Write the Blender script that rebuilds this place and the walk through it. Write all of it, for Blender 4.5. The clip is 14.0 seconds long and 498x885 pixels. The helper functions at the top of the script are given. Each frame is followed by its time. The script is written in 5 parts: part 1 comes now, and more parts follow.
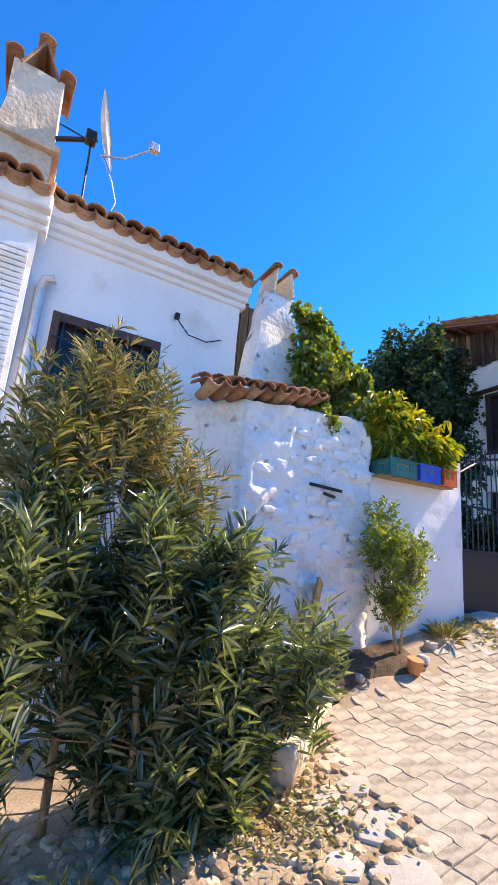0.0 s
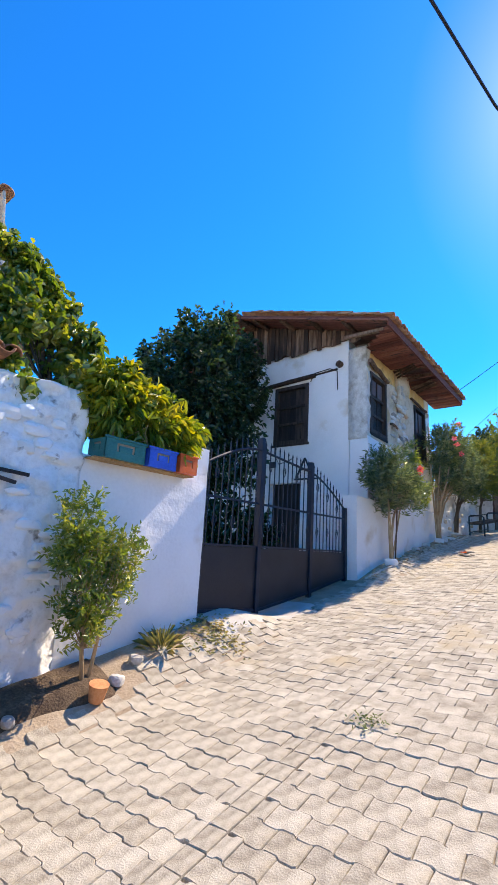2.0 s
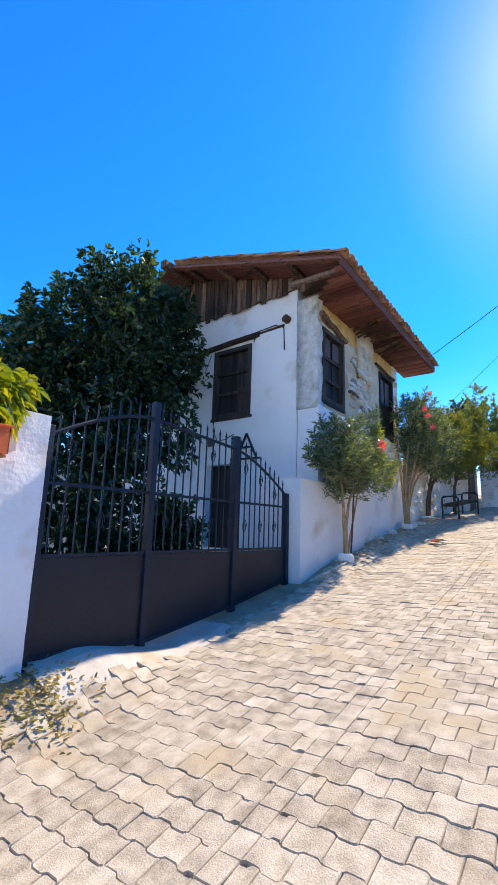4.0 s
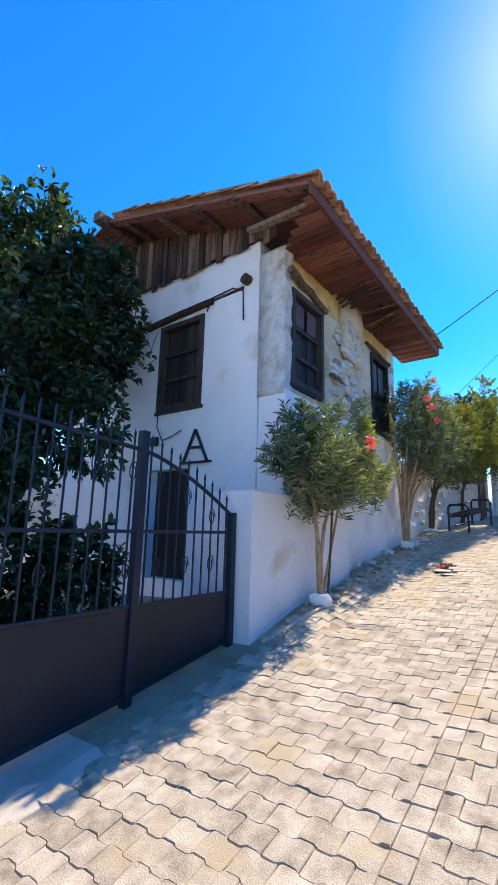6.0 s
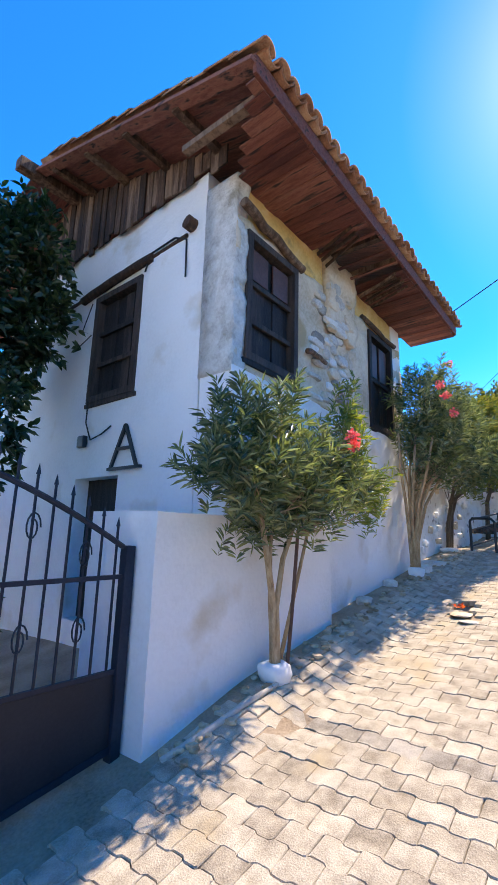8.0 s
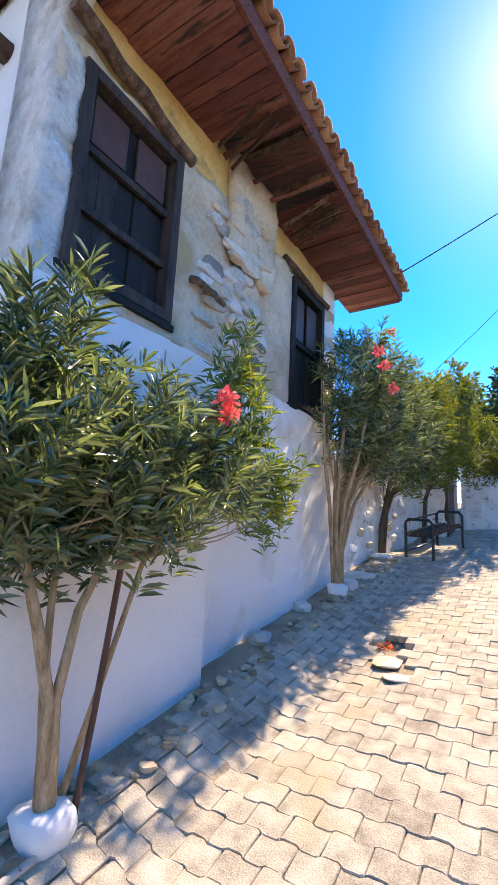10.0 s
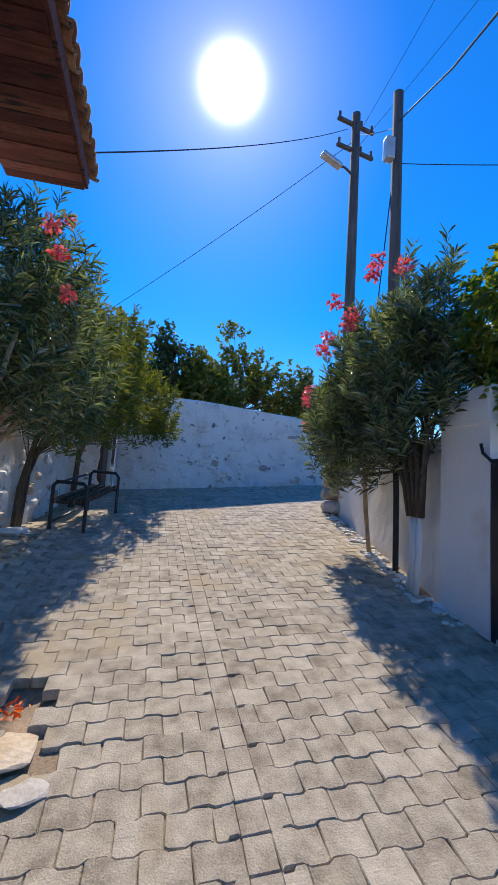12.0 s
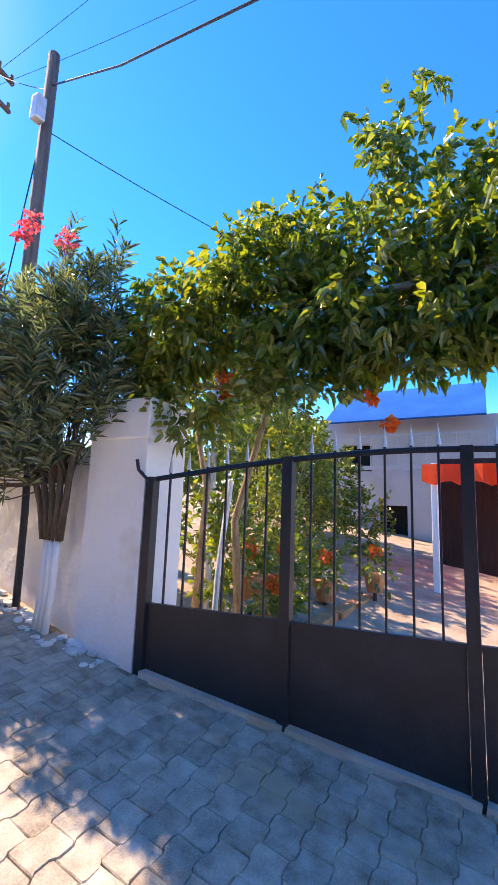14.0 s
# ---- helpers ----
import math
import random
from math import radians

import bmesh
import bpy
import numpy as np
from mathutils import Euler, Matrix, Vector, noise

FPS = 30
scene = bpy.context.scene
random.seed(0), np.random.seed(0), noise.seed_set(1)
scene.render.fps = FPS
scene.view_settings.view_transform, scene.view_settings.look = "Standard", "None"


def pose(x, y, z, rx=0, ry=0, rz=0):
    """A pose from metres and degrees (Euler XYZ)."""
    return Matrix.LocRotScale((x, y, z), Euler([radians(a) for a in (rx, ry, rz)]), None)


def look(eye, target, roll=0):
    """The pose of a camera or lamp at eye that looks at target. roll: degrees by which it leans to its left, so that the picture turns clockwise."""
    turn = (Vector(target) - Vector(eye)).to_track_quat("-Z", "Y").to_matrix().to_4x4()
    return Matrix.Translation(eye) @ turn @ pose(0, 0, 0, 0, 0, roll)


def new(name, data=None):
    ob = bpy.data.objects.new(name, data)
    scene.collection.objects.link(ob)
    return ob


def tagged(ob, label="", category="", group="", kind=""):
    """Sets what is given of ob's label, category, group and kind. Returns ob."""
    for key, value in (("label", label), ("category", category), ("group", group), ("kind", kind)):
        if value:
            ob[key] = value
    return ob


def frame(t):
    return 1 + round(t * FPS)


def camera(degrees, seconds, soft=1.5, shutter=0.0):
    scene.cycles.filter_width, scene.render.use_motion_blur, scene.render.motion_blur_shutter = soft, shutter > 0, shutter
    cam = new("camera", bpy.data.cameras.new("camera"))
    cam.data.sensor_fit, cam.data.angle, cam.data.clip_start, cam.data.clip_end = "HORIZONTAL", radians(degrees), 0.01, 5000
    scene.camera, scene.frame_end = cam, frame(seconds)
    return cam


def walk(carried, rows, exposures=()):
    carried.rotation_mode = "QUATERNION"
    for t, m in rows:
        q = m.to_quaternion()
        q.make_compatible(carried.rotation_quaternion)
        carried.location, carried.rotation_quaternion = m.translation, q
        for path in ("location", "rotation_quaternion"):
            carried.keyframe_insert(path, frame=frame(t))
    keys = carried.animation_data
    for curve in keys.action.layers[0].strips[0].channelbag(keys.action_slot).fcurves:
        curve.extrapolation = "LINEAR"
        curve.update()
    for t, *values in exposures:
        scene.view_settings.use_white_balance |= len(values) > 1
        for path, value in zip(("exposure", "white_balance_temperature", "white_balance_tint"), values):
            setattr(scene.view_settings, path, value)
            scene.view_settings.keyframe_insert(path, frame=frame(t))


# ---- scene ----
cam = camera(59.4, 14.0)
METRES, EYE, TILT, LEAN, TURN = 12.5, 1.6, 0.0, 0.0, -29.4
ROWS = [
    (0.0, 0.0, 0.0, 0.0, -1.06, 12.88, -4.62),
    (0.5, 0.0267, 0.011, -0.0009, -11.06, 13.51, -3.61),
    (1.0, 0.0581, 0.0229, 0.0051, -18.6, 13.22, -3.83),
    (1.5, 0.0893, 0.0417, 0.0097, -21.19, 13.32, -3.65),
    (2.0, 0.1201, 0.0562, 0.0128, -21.99, 13.22, -3.2),
    (2.5, 0.1564, 0.0743, 0.0209, -22.2, 12.38, -2.89),
    (3.0, 0.1888, 0.1026, 0.0243, -23.62, 11.5, -2.41),
    (5.5, 0.3492, 0.2536, 0.0606, -24.16, 10.84, -1.42),
    (6.0, 0.3793, 0.287, 0.0672, -23.98, 11.02, -1.48),
    (6.5, 0.4125, 0.3123, 0.0711, -23.6, 10.98, -1.49),
    (7.0, 0.4439, 0.3367, 0.08, -22.57, 11.06, -1.6),
    (9.5, 0.5793, 0.462, 0.1019, -21.2, 11.87, -1.54),
    (10.0, 0.6096, 0.4875, 0.11, -28.46, 10.08, -2.79),
    (10.5, 0.6322, 0.5216, 0.1123, -36.89, 9.39, -2.56),
    (11.0, 0.6542, 0.5515, 0.1165, -49.58, 7.99, -1.15),
    (11.5, 0.6782, 0.5728, 0.1229, -61.17, 7.47, -1.33),
    (12.0, 0.7012, 0.5872, 0.1257, -73.26, 6.2, -3.45),
    (12.5, 0.7231, 0.5968, 0.1309, -85.2, 6.93, -3.01),
    (13.0, 0.7438, 0.5986, 0.1328, -94.72, 7.13, -3.1),
    (13.5, 0.753, 0.6018, 0.1364, -105.9, 7.58, -3.14),
    (14.0, 0.7567, 0.6095, 0.138, -122.22, 8.64, -2.09),
]
walk(cam, [(t, pose(0, 0, EYE, TILT, LEAN, TURN) @ pose(METRES * x, METRES * y, METRES * z, 90 + pitch, roll, yaw)) for t, x, y, z, yaw, pitch, roll in ROWS],
     ((0, 1.35, 7600, 24), (1.2, 1.2, 7200, 19), (7, 1.3, 7200, 19), (9.5, 1.65, 7700, 25), (10.4, 1.35, 7300, 21), (11, 0.75, 6800, 18), (12.2, 0.45, 6550, 18), (13.2, 0.82, 6900, 20), (14, 1.75, 7900, 32)))

# ---- light: clear noon sky, sun ahead up the street ----
SUN = Vector((0.697, -0.081, 0.712)).normalized()
world = bpy.data.worlds.new("sky")
scene.world = world
world.use_nodes = True
wn, wl = world.node_tree.nodes, world.node_tree.links
sky = wn.new("ShaderNodeTexSky")
sky.sky_type, sky.sun_disc = "NISHITA", False
sky.sun_elevation, sky.sun_rotation = math.asin(SUN.z), math.atan2(SUN.x, SUN.y)
sky.air_density, sky.dust_density, sky.ozone_density = 1.0, 0.1, 4.0
sat = wn.new("ShaderNodeHueSaturation")
sat.inputs["Saturation"].default_value = 1.5
sat.inputs["Hue"].default_value = 0.508
wl.new(sky.outputs[0], sat.inputs["Color"])
wl.new(sat.outputs[0], wn["Background"].inputs["Color"])
wn["Background"].inputs["Strength"].default_value = 0.15
# the bright aureole of haze round the sun
way = wn.new("ShaderNodeTexCoord")
dot = wn.new("ShaderNodeVectorMath")
dot.operation = "DOT_PRODUCT"
dot.inputs[1].default_value = SUN
wl.new(way.outputs["Generated"], dot.inputs[0])
halo = None
for power, gain in ((1550, 5.0), (150, 0.16), (20, 0.024)):
    up = wn.new("ShaderNodeMath")
    up.operation, up.use_clamp = "MAXIMUM", False
    up.inputs[1].default_value = 0.0
    wl.new(dot.outputs["Value"], up.inputs[0])
    pw = wn.new("ShaderNodeMath")
    pw.operation = "POWER"
    pw.inputs[1].default_value = power
    wl.new(up.outputs[0], pw.inputs[0])
    mu = wn.new("ShaderNodeMath")
    mu.operation = "MULTIPLY"
    mu.inputs[1].default_value = gain
    wl.new(pw.outputs[0], mu.inputs[0])
    if halo is None:
        halo = mu
    else:
        ad = wn.new("ShaderNodeMath")
        ad.operation = "ADD"
        wl.new(halo.outputs[0], ad.inputs[0])
        wl.new(mu.outputs[0], ad.inputs[1])
        halo = ad
glow = wn.new("ShaderNodeBackground")
glow.inputs["Color"].default_value = (1.0, 0.97, 0.93, 1)
wl.new(halo.outputs[0], glow.inputs["Strength"])
both = wn.new("ShaderNodeAddShader")
wl.new(wn["Background"].outputs[0], both.inputs[0])
wl.new(glow.outputs[0], both.inputs[1])
wl.new(both.outputs[0], wn["World Output"].inputs["Surface"])
sun = new("sun", bpy.data.lights.new("sun", "SUN"))
sun.data.energy, sun.data.angle, sun.data.color = 3.4, radians(0.55), (1.0, 0.925, 0.74)
sun.matrix_world = look((0, 0, 30), Vector((0, 0, 30)) - SUN)

# ---- materials ----
def mat(name, cols, rough=0.8, scale=3.0, fine=40.0, bump=0.3, metal=0.0, random_by="", vary=0.36, stretch=(1, 1, 1), spec=0.4, stain=None, through_light=None, depth=0.02, coat=0.5):
    """Procedural surface: cols runs from dark to light over a noise of two scales; random_by varies it by piece or island."""
    m = bpy.data.materials.new(name)
    m.use_nodes = True
    n, l = m.node_tree.nodes, m.node_tree.links
    b = n["Principled BSDF"]
    b.inputs["Roughness"].default_value, b.inputs["Metallic"].default_value = rough, metal
    b.inputs["Specular IOR Level"].default_value = spec
    co, mp = n.new("ShaderNodeTexCoord"), n.new("ShaderNodeMapping")
    mp.inputs["Scale"].default_value = stretch
    l.new(co.outputs["Object"], mp.inputs["Vector"])
    big, small = n.new("ShaderNodeTexNoise"), n.new("ShaderNodeTexNoise")
    for t, s, d in ((big, scale, 5), (small, fine, 3)):
        t.inputs["Scale"].default_value, t.inputs["Detail"].default_value = s, d
        l.new(mp.outputs[0], t.inputs["Vector"])
    mix = n.new("ShaderNodeMath")
    mix.operation = "MULTIPLY_ADD"
    mix.inputs[1].default_value = 0.35
    l.new(small.outputs["Fac"], mix.inputs[0])
    sc = n.new("ShaderNodeMath")
    sc.operation = "MULTIPLY"
    sc.inputs[1].default_value = 0.65
    l.new(big.outputs["Fac"], sc.inputs[0])
    l.new(sc.outputs[0], mix.inputs[2])
    fac = mix.outputs[0]
    if random_by:
        src = n.new("ShaderNodeObjectInfo") if random_by == "object" else n.new("ShaderNodeNewGeometry")
        out = src.outputs["Random"] if random_by == "object" else src.outputs["Random Per Island"]
        a = n.new("ShaderNodeMath")
        a.operation = "MULTIPLY_ADD"
        a.inputs[1].default_value = vary
        l.new(out, a.inputs[0])
        a2 = n.new("ShaderNodeMath")
        a2.operation = "SUBTRACT"
        a2.inputs[1].default_value = vary / 2
        l.new(fac, a2.inputs[0])
        l.new(a2.outputs[0], a.inputs[2])
        fac = a.outputs[0]
    ramp = n.new("ShaderNodeValToRGB")
    e = ramp.color_ramp.elements
    while len(e) < len(cols):
        e.new(0.5)
    for i, c in enumerate(cols):
        e[i].position = 0.3 + 0.4 * i / max(1, len(cols) - 1)
        e[i].color = (*c, 1)
    l.new(fac, ramp.inputs[0])
    colour = ramp.outputs[0]
    if stain:
        st = n.new("ShaderNodeTexNoise")
        st.inputs["Scale"].default_value, st.inputs["Detail"].default_value = stain[1], 8
        l.new(mp.outputs[0], st.inputs["Vector"])
        sr = n.new("ShaderNodeValToRGB")
        sr.color_ramp.elements[0].position, sr.color_ramp.elements[1].position = stain[2], stain[2] + 0.12
        l.new(st.outputs["Fac"], sr.inputs[0])
        mx = n.new("ShaderNodeMixRGB")
        mx.inputs[2].default_value = (*stain[0], 1)
        l.new(sr.outputs[0], mx.inputs[0])
        l.new(colour, mx.inputs[1])
        colour = mx.outputs[0]
    l.new(colour, b.inputs["Base Color"])
    if bump:
        bp = n.new("ShaderNodeBump")
        bp.inputs["Strength"].default_value, bp.inputs["Distance"].default_value = bump, depth
        l.new(mix.outputs[0], bp.inputs["Height"])
        l.new(bp.outputs[0], b.inputs["Normal"])
    if through_light:
        tr = n.new("ShaderNodeBsdfTranslucent")
        tint = n.new("ShaderNodeMixRGB")
        tint.blend_type = "MULTIPLY"
        tint.inputs[0].default_value = 1.0
        tint.inputs[2].default_value = (*through_light, 1)
        l.new(colour, tint.inputs[1])
        l.new(tint.outputs[0], tr.inputs["Color"])
        ms = n.new("ShaderNodeMixShader")
        ms.inputs[0].default_value = 0.4
        b.inputs["Coat Weight"].default_value, b.inputs["Coat Roughness"].default_value = coat, 0.14
        l.new(b.outputs[0], ms.inputs[1])
        l.new(tr.outputs[0], ms.inputs[2])
        l.new(ms.outputs[0], n["Material Output"].inputs["Surface"])
    return m


WHITE = mat("whitewash", [(0.8, 0.795, 0.78), (0.87, 0.865, 0.85), (0.9, 0.895, 0.88)], 0.9, 1.6, 26, 0.6, stain=((0.68, 0.6, 0.48), 1.1, 0.6))
ROUGHWHITE = mat("old_whitewash", [(0.62, 0.6, 0.56), (0.84, 0.83, 0.81), (0.88, 0.87, 0.86)], 0.92, 2.6, 18, 0.9, stain=((0.2, 0.17, 0.14), 6.5, 0.61), depth=0.04)
BARE = mat("bare_lime_render", [(0.46, 0.35, 0.23), (0.66, 0.54, 0.4), (0.78, 0.69, 0.56)], 0.92, 2.6, 24, 1.0, stain=((0.5, 0.36, 0.2), 1.6, 0.57), depth=0.04)
STUCCO = mat("grey_stucco", [(0.46, 0.42, 0.37), (0.66, 0.63, 0.58), (0.8, 0.78, 0.74)], 0.92, 7, 34, 1.0, stain=((0.4, 0.35, 0.28), 4, 0.58), depth=0.05)
OCHRE = mat("ochre_mud_render", [(0.56, 0.36, 0.12), (0.76, 0.52, 0.2), (0.82, 0.64, 0.36)], 0.92, 3, 25, 0.8, stain=((0.3, 0.2, 0.1), 2.5, 0.62))
STONE = mat("field_stone", [(0.24, 0.21, 0.18), (0.42, 0.38, 0.33), (0.58, 0.55, 0.5)], 0.9, 5, 40, 0.7, random_by="object")
WHITESTONE = mat("limed_stone", [(0.45, 0.42, 0.38), (0.66, 0.64, 0.6), (0.78, 0.77, 0.74)], 0.9, 5, 40, 0.7, random_by="object")
RUBBLE = mat("rubble", [(0.3, 0.21, 0.13), (0.48, 0.37, 0.24), (0.64, 0.53, 0.38)], 0.9, 6, 50, 0.6, random_by="island")
PAVER = mat("concrete_paver", [(0.25, 0.21, 0.155), (0.46, 0.4, 0.31), (0.64, 0.57, 0.455)], 0.92, 9, 110, 1.0, random_by="object", vary=0.15, stain=((0.47, 0.38, 0.25), 1.7, 0.57), depth=0.012)
PAVERJOINED = mat("concrete_pavers", [(0.25, 0.21, 0.155), (0.46, 0.4, 0.31), (0.64, 0.57, 0.455)], 0.92, 9, 110, 1.0, random_by="island", vary=0.15, stain=((0.47, 0.38, 0.25), 1.7, 0.57), depth=0.012)
EARTH = mat("sandy_earth", [(0.22, 0.16, 0.1), (0.38, 0.29, 0.2), (0.5, 0.4, 0.29)], 0.95, 2.5, 45, 0.8, depth=0.03)
CONCRETE = mat("cast_concrete", [(0.38, 0.35, 0.3), (0.52, 0.48, 0.42), (0.6, 0.56, 0.5)], 0.9, 2, 60, 0.5, stain=((0.46, 0.36, 0.24), 1.4, 0.58), depth=0.01)
TILE = mat("terracotta_tile", [(0.2, 0.085, 0.045), (0.38, 0.17, 0.085), (0.52, 0.31, 0.18)], 0.85, 6, 50, 0.4, random_by="island", stain=((0.16, 0.13, 0.1), 5, 0.6))
TILEONE = mat("terracotta", [(0.2, 0.085, 0.045), (0.38, 0.17, 0.085), (0.52, 0.31, 0.18)], 0.85, 6, 50, 0.4, random_by="object", stain=((0.16, 0.13, 0.1), 5, 0.6))
WOOD = mat("weathered_wood", [(0.035, 0.02, 0.014), (0.1, 0.052, 0.03), (0.28, 0.18, 0.12)], 0.8, 3.2, 30, 0.9, random_by="object", stretch=(6, 6, 0.7))
BOARDS = mat("red_brown_boards", [(0.09, 0.026, 0.02), (0.19, 0.058, 0.04), (0.34, 0.14, 0.09)], 0.8, 3.0, 30, 0.8, random_by="object", vary=0.3, stain=((0.035, 0.02, 0.018), 3, 0.55), stretch=(6, 0.8, 6))
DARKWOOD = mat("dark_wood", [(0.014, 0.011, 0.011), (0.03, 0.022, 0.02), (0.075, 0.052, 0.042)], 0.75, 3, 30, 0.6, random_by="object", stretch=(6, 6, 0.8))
BROWNPAINT = mat("brown_window_paint", [(0.06, 0.028, 0.02), (0.1, 0.045, 0.03), (0.15, 0.07, 0.05)], 0.5, 4, 40, 0.2)
BLACKIRON = mat("black_iron", [(0.006, 0.008, 0.013), (0.011, 0.014, 0.022), (0.022, 0.025, 0.034)], 0.45, 4, 60, 0.2, spec=0.5)
NAVYIRON = mat("navy_iron", [(0.006, 0.011, 0.022), (0.01, 0.018, 0.036), (0.02, 0.03, 0.05)], 0.5, 4, 60, 0.2)
GREYSHEET = mat("dark_sheet_metal", [(0.008, 0.01, 0.016), (0.014, 0.017, 0.025), (0.024, 0.026, 0.034)], 0.5, 2, 50, 0.2)
BARK = mat("pale_bark", [(0.2, 0.12, 0.06), (0.42, 0.29, 0.16), (0.6, 0.46, 0.3)], 0.9, 9, 50, 0.8, stretch=(3, 3, 0.6))
DARKBARK = mat("dark_bark", [(0.05, 0.035, 0.025), (0.1, 0.075, 0.055), (0.18, 0.14, 0.1)], 0.9, 9, 50, 0.8, stretch=(3, 3, 0.6))
OLEANDER = mat("oleander_leaf", [(0.055, 0.085, 0.04), (0.12, 0.15, 0.07), (0.3, 0.32, 0.15)], 0.27, 2, 10, 0, random_by="island", spec=1.0, through_light=(1.35, 1.5, 0.8), coat=0.7)
DRYOLEANDER = mat("dry_oleander_leaf", [(0.12, 0.15, 0.06), (0.25, 0.25, 0.11), (0.42, 0.33, 0.17)], 0.38, 2, 10, 0, random_by="island", spec=0.5, through_light=(1.4, 1.3, 0.6), coat=0.1)
VINELEAF = mat("vine_leaf", [(0.065, 0.125, 0.025), (0.13, 0.19, 0.035), (0.3, 0.3, 0.06)], 0.32, 2, 10, 0, random_by="island", spec=0.9, through_light=(2.1, 2.0, 0.4), coat=0.3)
YELLOWLEAF = mat("yellow_green_leaf", [(0.09, 0.16, 0.02), (0.2, 0.26, 0.03), (0.42, 0.38, 0.03)], 0.45, 2, 10, 0, random_by="island", through_light=(1.8, 1.6, 0.3))
DARKLEAF = mat("dark_leaf", [(0.016, 0.034, 0.014), (0.034, 0.06, 0.025), (0.1, 0.13, 0.06)], 0.3, 2, 10, 0, random_by="island", through_light=(1.4, 1.6, 0.6))
TANWOOD = mat("pale_split_wood", [(0.22, 0.12, 0.05), (0.42, 0.25, 0.11), (0.56, 0.38, 0.2)], 0.8, 4, 40, 0.6, stretch=(6, 6, 0.8))
TREELEAF = mat("tree_leaf", [(0.06, 0.085, 0.02), (0.11, 0.14, 0.03), (0.24, 0.22, 0.05)], 0.45, 2, 10, 0, random_by="island", through_light=(1.7, 1.7, 0.4))
PINK = mat("pink_petal", [(0.7, 0.1, 0.12), (0.85, 0.2, 0.2), (0.9, 0.32, 0.3)], 0.5, 8, 30, 0, random_by="island", through_light=(1.2, 0.7, 0.7))
ORANGEPETAL = mat("orange_petal", [(0.75, 0.12, 0.02), (0.85, 0.2, 0.03), (0.9, 0.3, 0.06)], 0.5, 8, 30, 0, random_by="island", through_light=(1.2, 0.8, 0.5))
BLUEPLASTIC = mat("blue_plastic", [(0.02, 0.08, 0.45), (0.03, 0.12, 0.6), (0.05, 0.17, 0.66)], 0.45, 4, 40, 0.1)
TEALPLASTIC = mat("teal_plastic", [(0.01, 0.1, 0.09), (0.02, 0.16, 0.14), (0.04, 0.22, 0.19)], 0.45, 4, 40, 0.1)
ORANGEPLASTIC = mat("orange_plastic", [(0.6, 0.08, 0.02), (0.75, 0.13, 0.03), (0.8, 0.18, 0.05)], 0.45, 4, 40, 0.1)
SHEET = mat("blue_canopy", [(0.004, 0.08, 0.28), (0.006, 0.11, 0.35), (0.01, 0.14, 0.4)], 0.9, 1, 30, 0.2, spec=0.05)
AWNING = mat("orange_awning", [(0.7, 0.1, 0.02), (0.8, 0.15, 0.03), (0.85, 0.2, 0.05)], 0.7, 2, 30, 0.2, through_light=(1.2, 0.9, 0.6))
GALV = mat("galvanised_metal", [(0.4, 0.41, 0.42), (0.55, 0.56, 0.57), (0.66, 0.67, 0.68)], 0.45, 5, 40, 0.1, metal=0.6)
POLE = mat("pole_timber", [(0.05, 0.045, 0.042), (0.1, 0.09, 0.085), (0.16, 0.145, 0.135)], 0.85, 3, 40, 0.5, stretch=(4, 4, 0.5))
WIRE = mat("cable_sheath", [(0.012, 0.012, 0.014), (0.02, 0.02, 0.022)], 0.6, 4, 20, 0)
# near-black colour that stands in for the shade inside unlit rooms
MAKEBLACK = mat("painted_room_shade", [(0.008, 0.008, 0.009), (0.015, 0.014, 0.014)], 0.9, 4, 20, 0)
GLASS = mat("window_glass", [(0.02, 0.025, 0.03), (0.03, 0.035, 0.04)], 0.15, 2, 20, 0, spec=0.3)
POTCLAY = mat("clay_pot", [(0.42, 0.15, 0.06), (0.6, 0.25, 0.1), (0.68, 0.34, 0.17)], 0.8, 5, 40, 0.2)
SOIL = mat("dark_soil", [(0.05, 0.03, 0.02), (0.1, 0.065, 0.04), (0.2, 0.14, 0.09)], 0.95, 8, 60, 1.0, depth=0.03)
FARWALL = mat("far_render", [(0.4, 0.4, 0.4), (0.5, 0.5, 0.5), (0.56, 0.56, 0.56)], 0.9, 1, 20, 0.2)

# ---- mesh helpers ----
def ground_z(x, y):
    """Height of the street: it climbs along x and falls a little along y; a bed of earth rises against the first wall."""
    xx = min(max(x, -14.0), 30.0)
    yy = min(max(y, -12.0), 9.0)
    z = -0.1173 + 0.1518 * xx - 0.0522 * yy
    def step(a, b, v):
        v = min(max((v - a) / (b - a), 0), 1)
        return v * v * (3 - 2 * v)
    z += 0.3 * step(2.95, 3.9, y) * step(1.4, 3.4, x) * (1 - step(6.1, 7.3, x))
    z += 0.15 * step(3.0, 3.6, y) * step(9.4, 11.0, x) * (1 - step(17.0, 19.0, x))
    return z


def link(name, verts, faces, material, parent=None, label="", smooth=False):
    me = bpy.data.meshes.new(name)
    me.from_pydata([tuple(v) for v in verts], [], [tuple(f) for f in faces])
    me.materials.append(material)
    if smooth:
        me.polygons.foreach_set("use_smooth", [True] * len(me.polygons))
    me.update()
    ob = new(name, me)
    ob.parent = parent
    if label:
        ob["label"] = label
    return ob


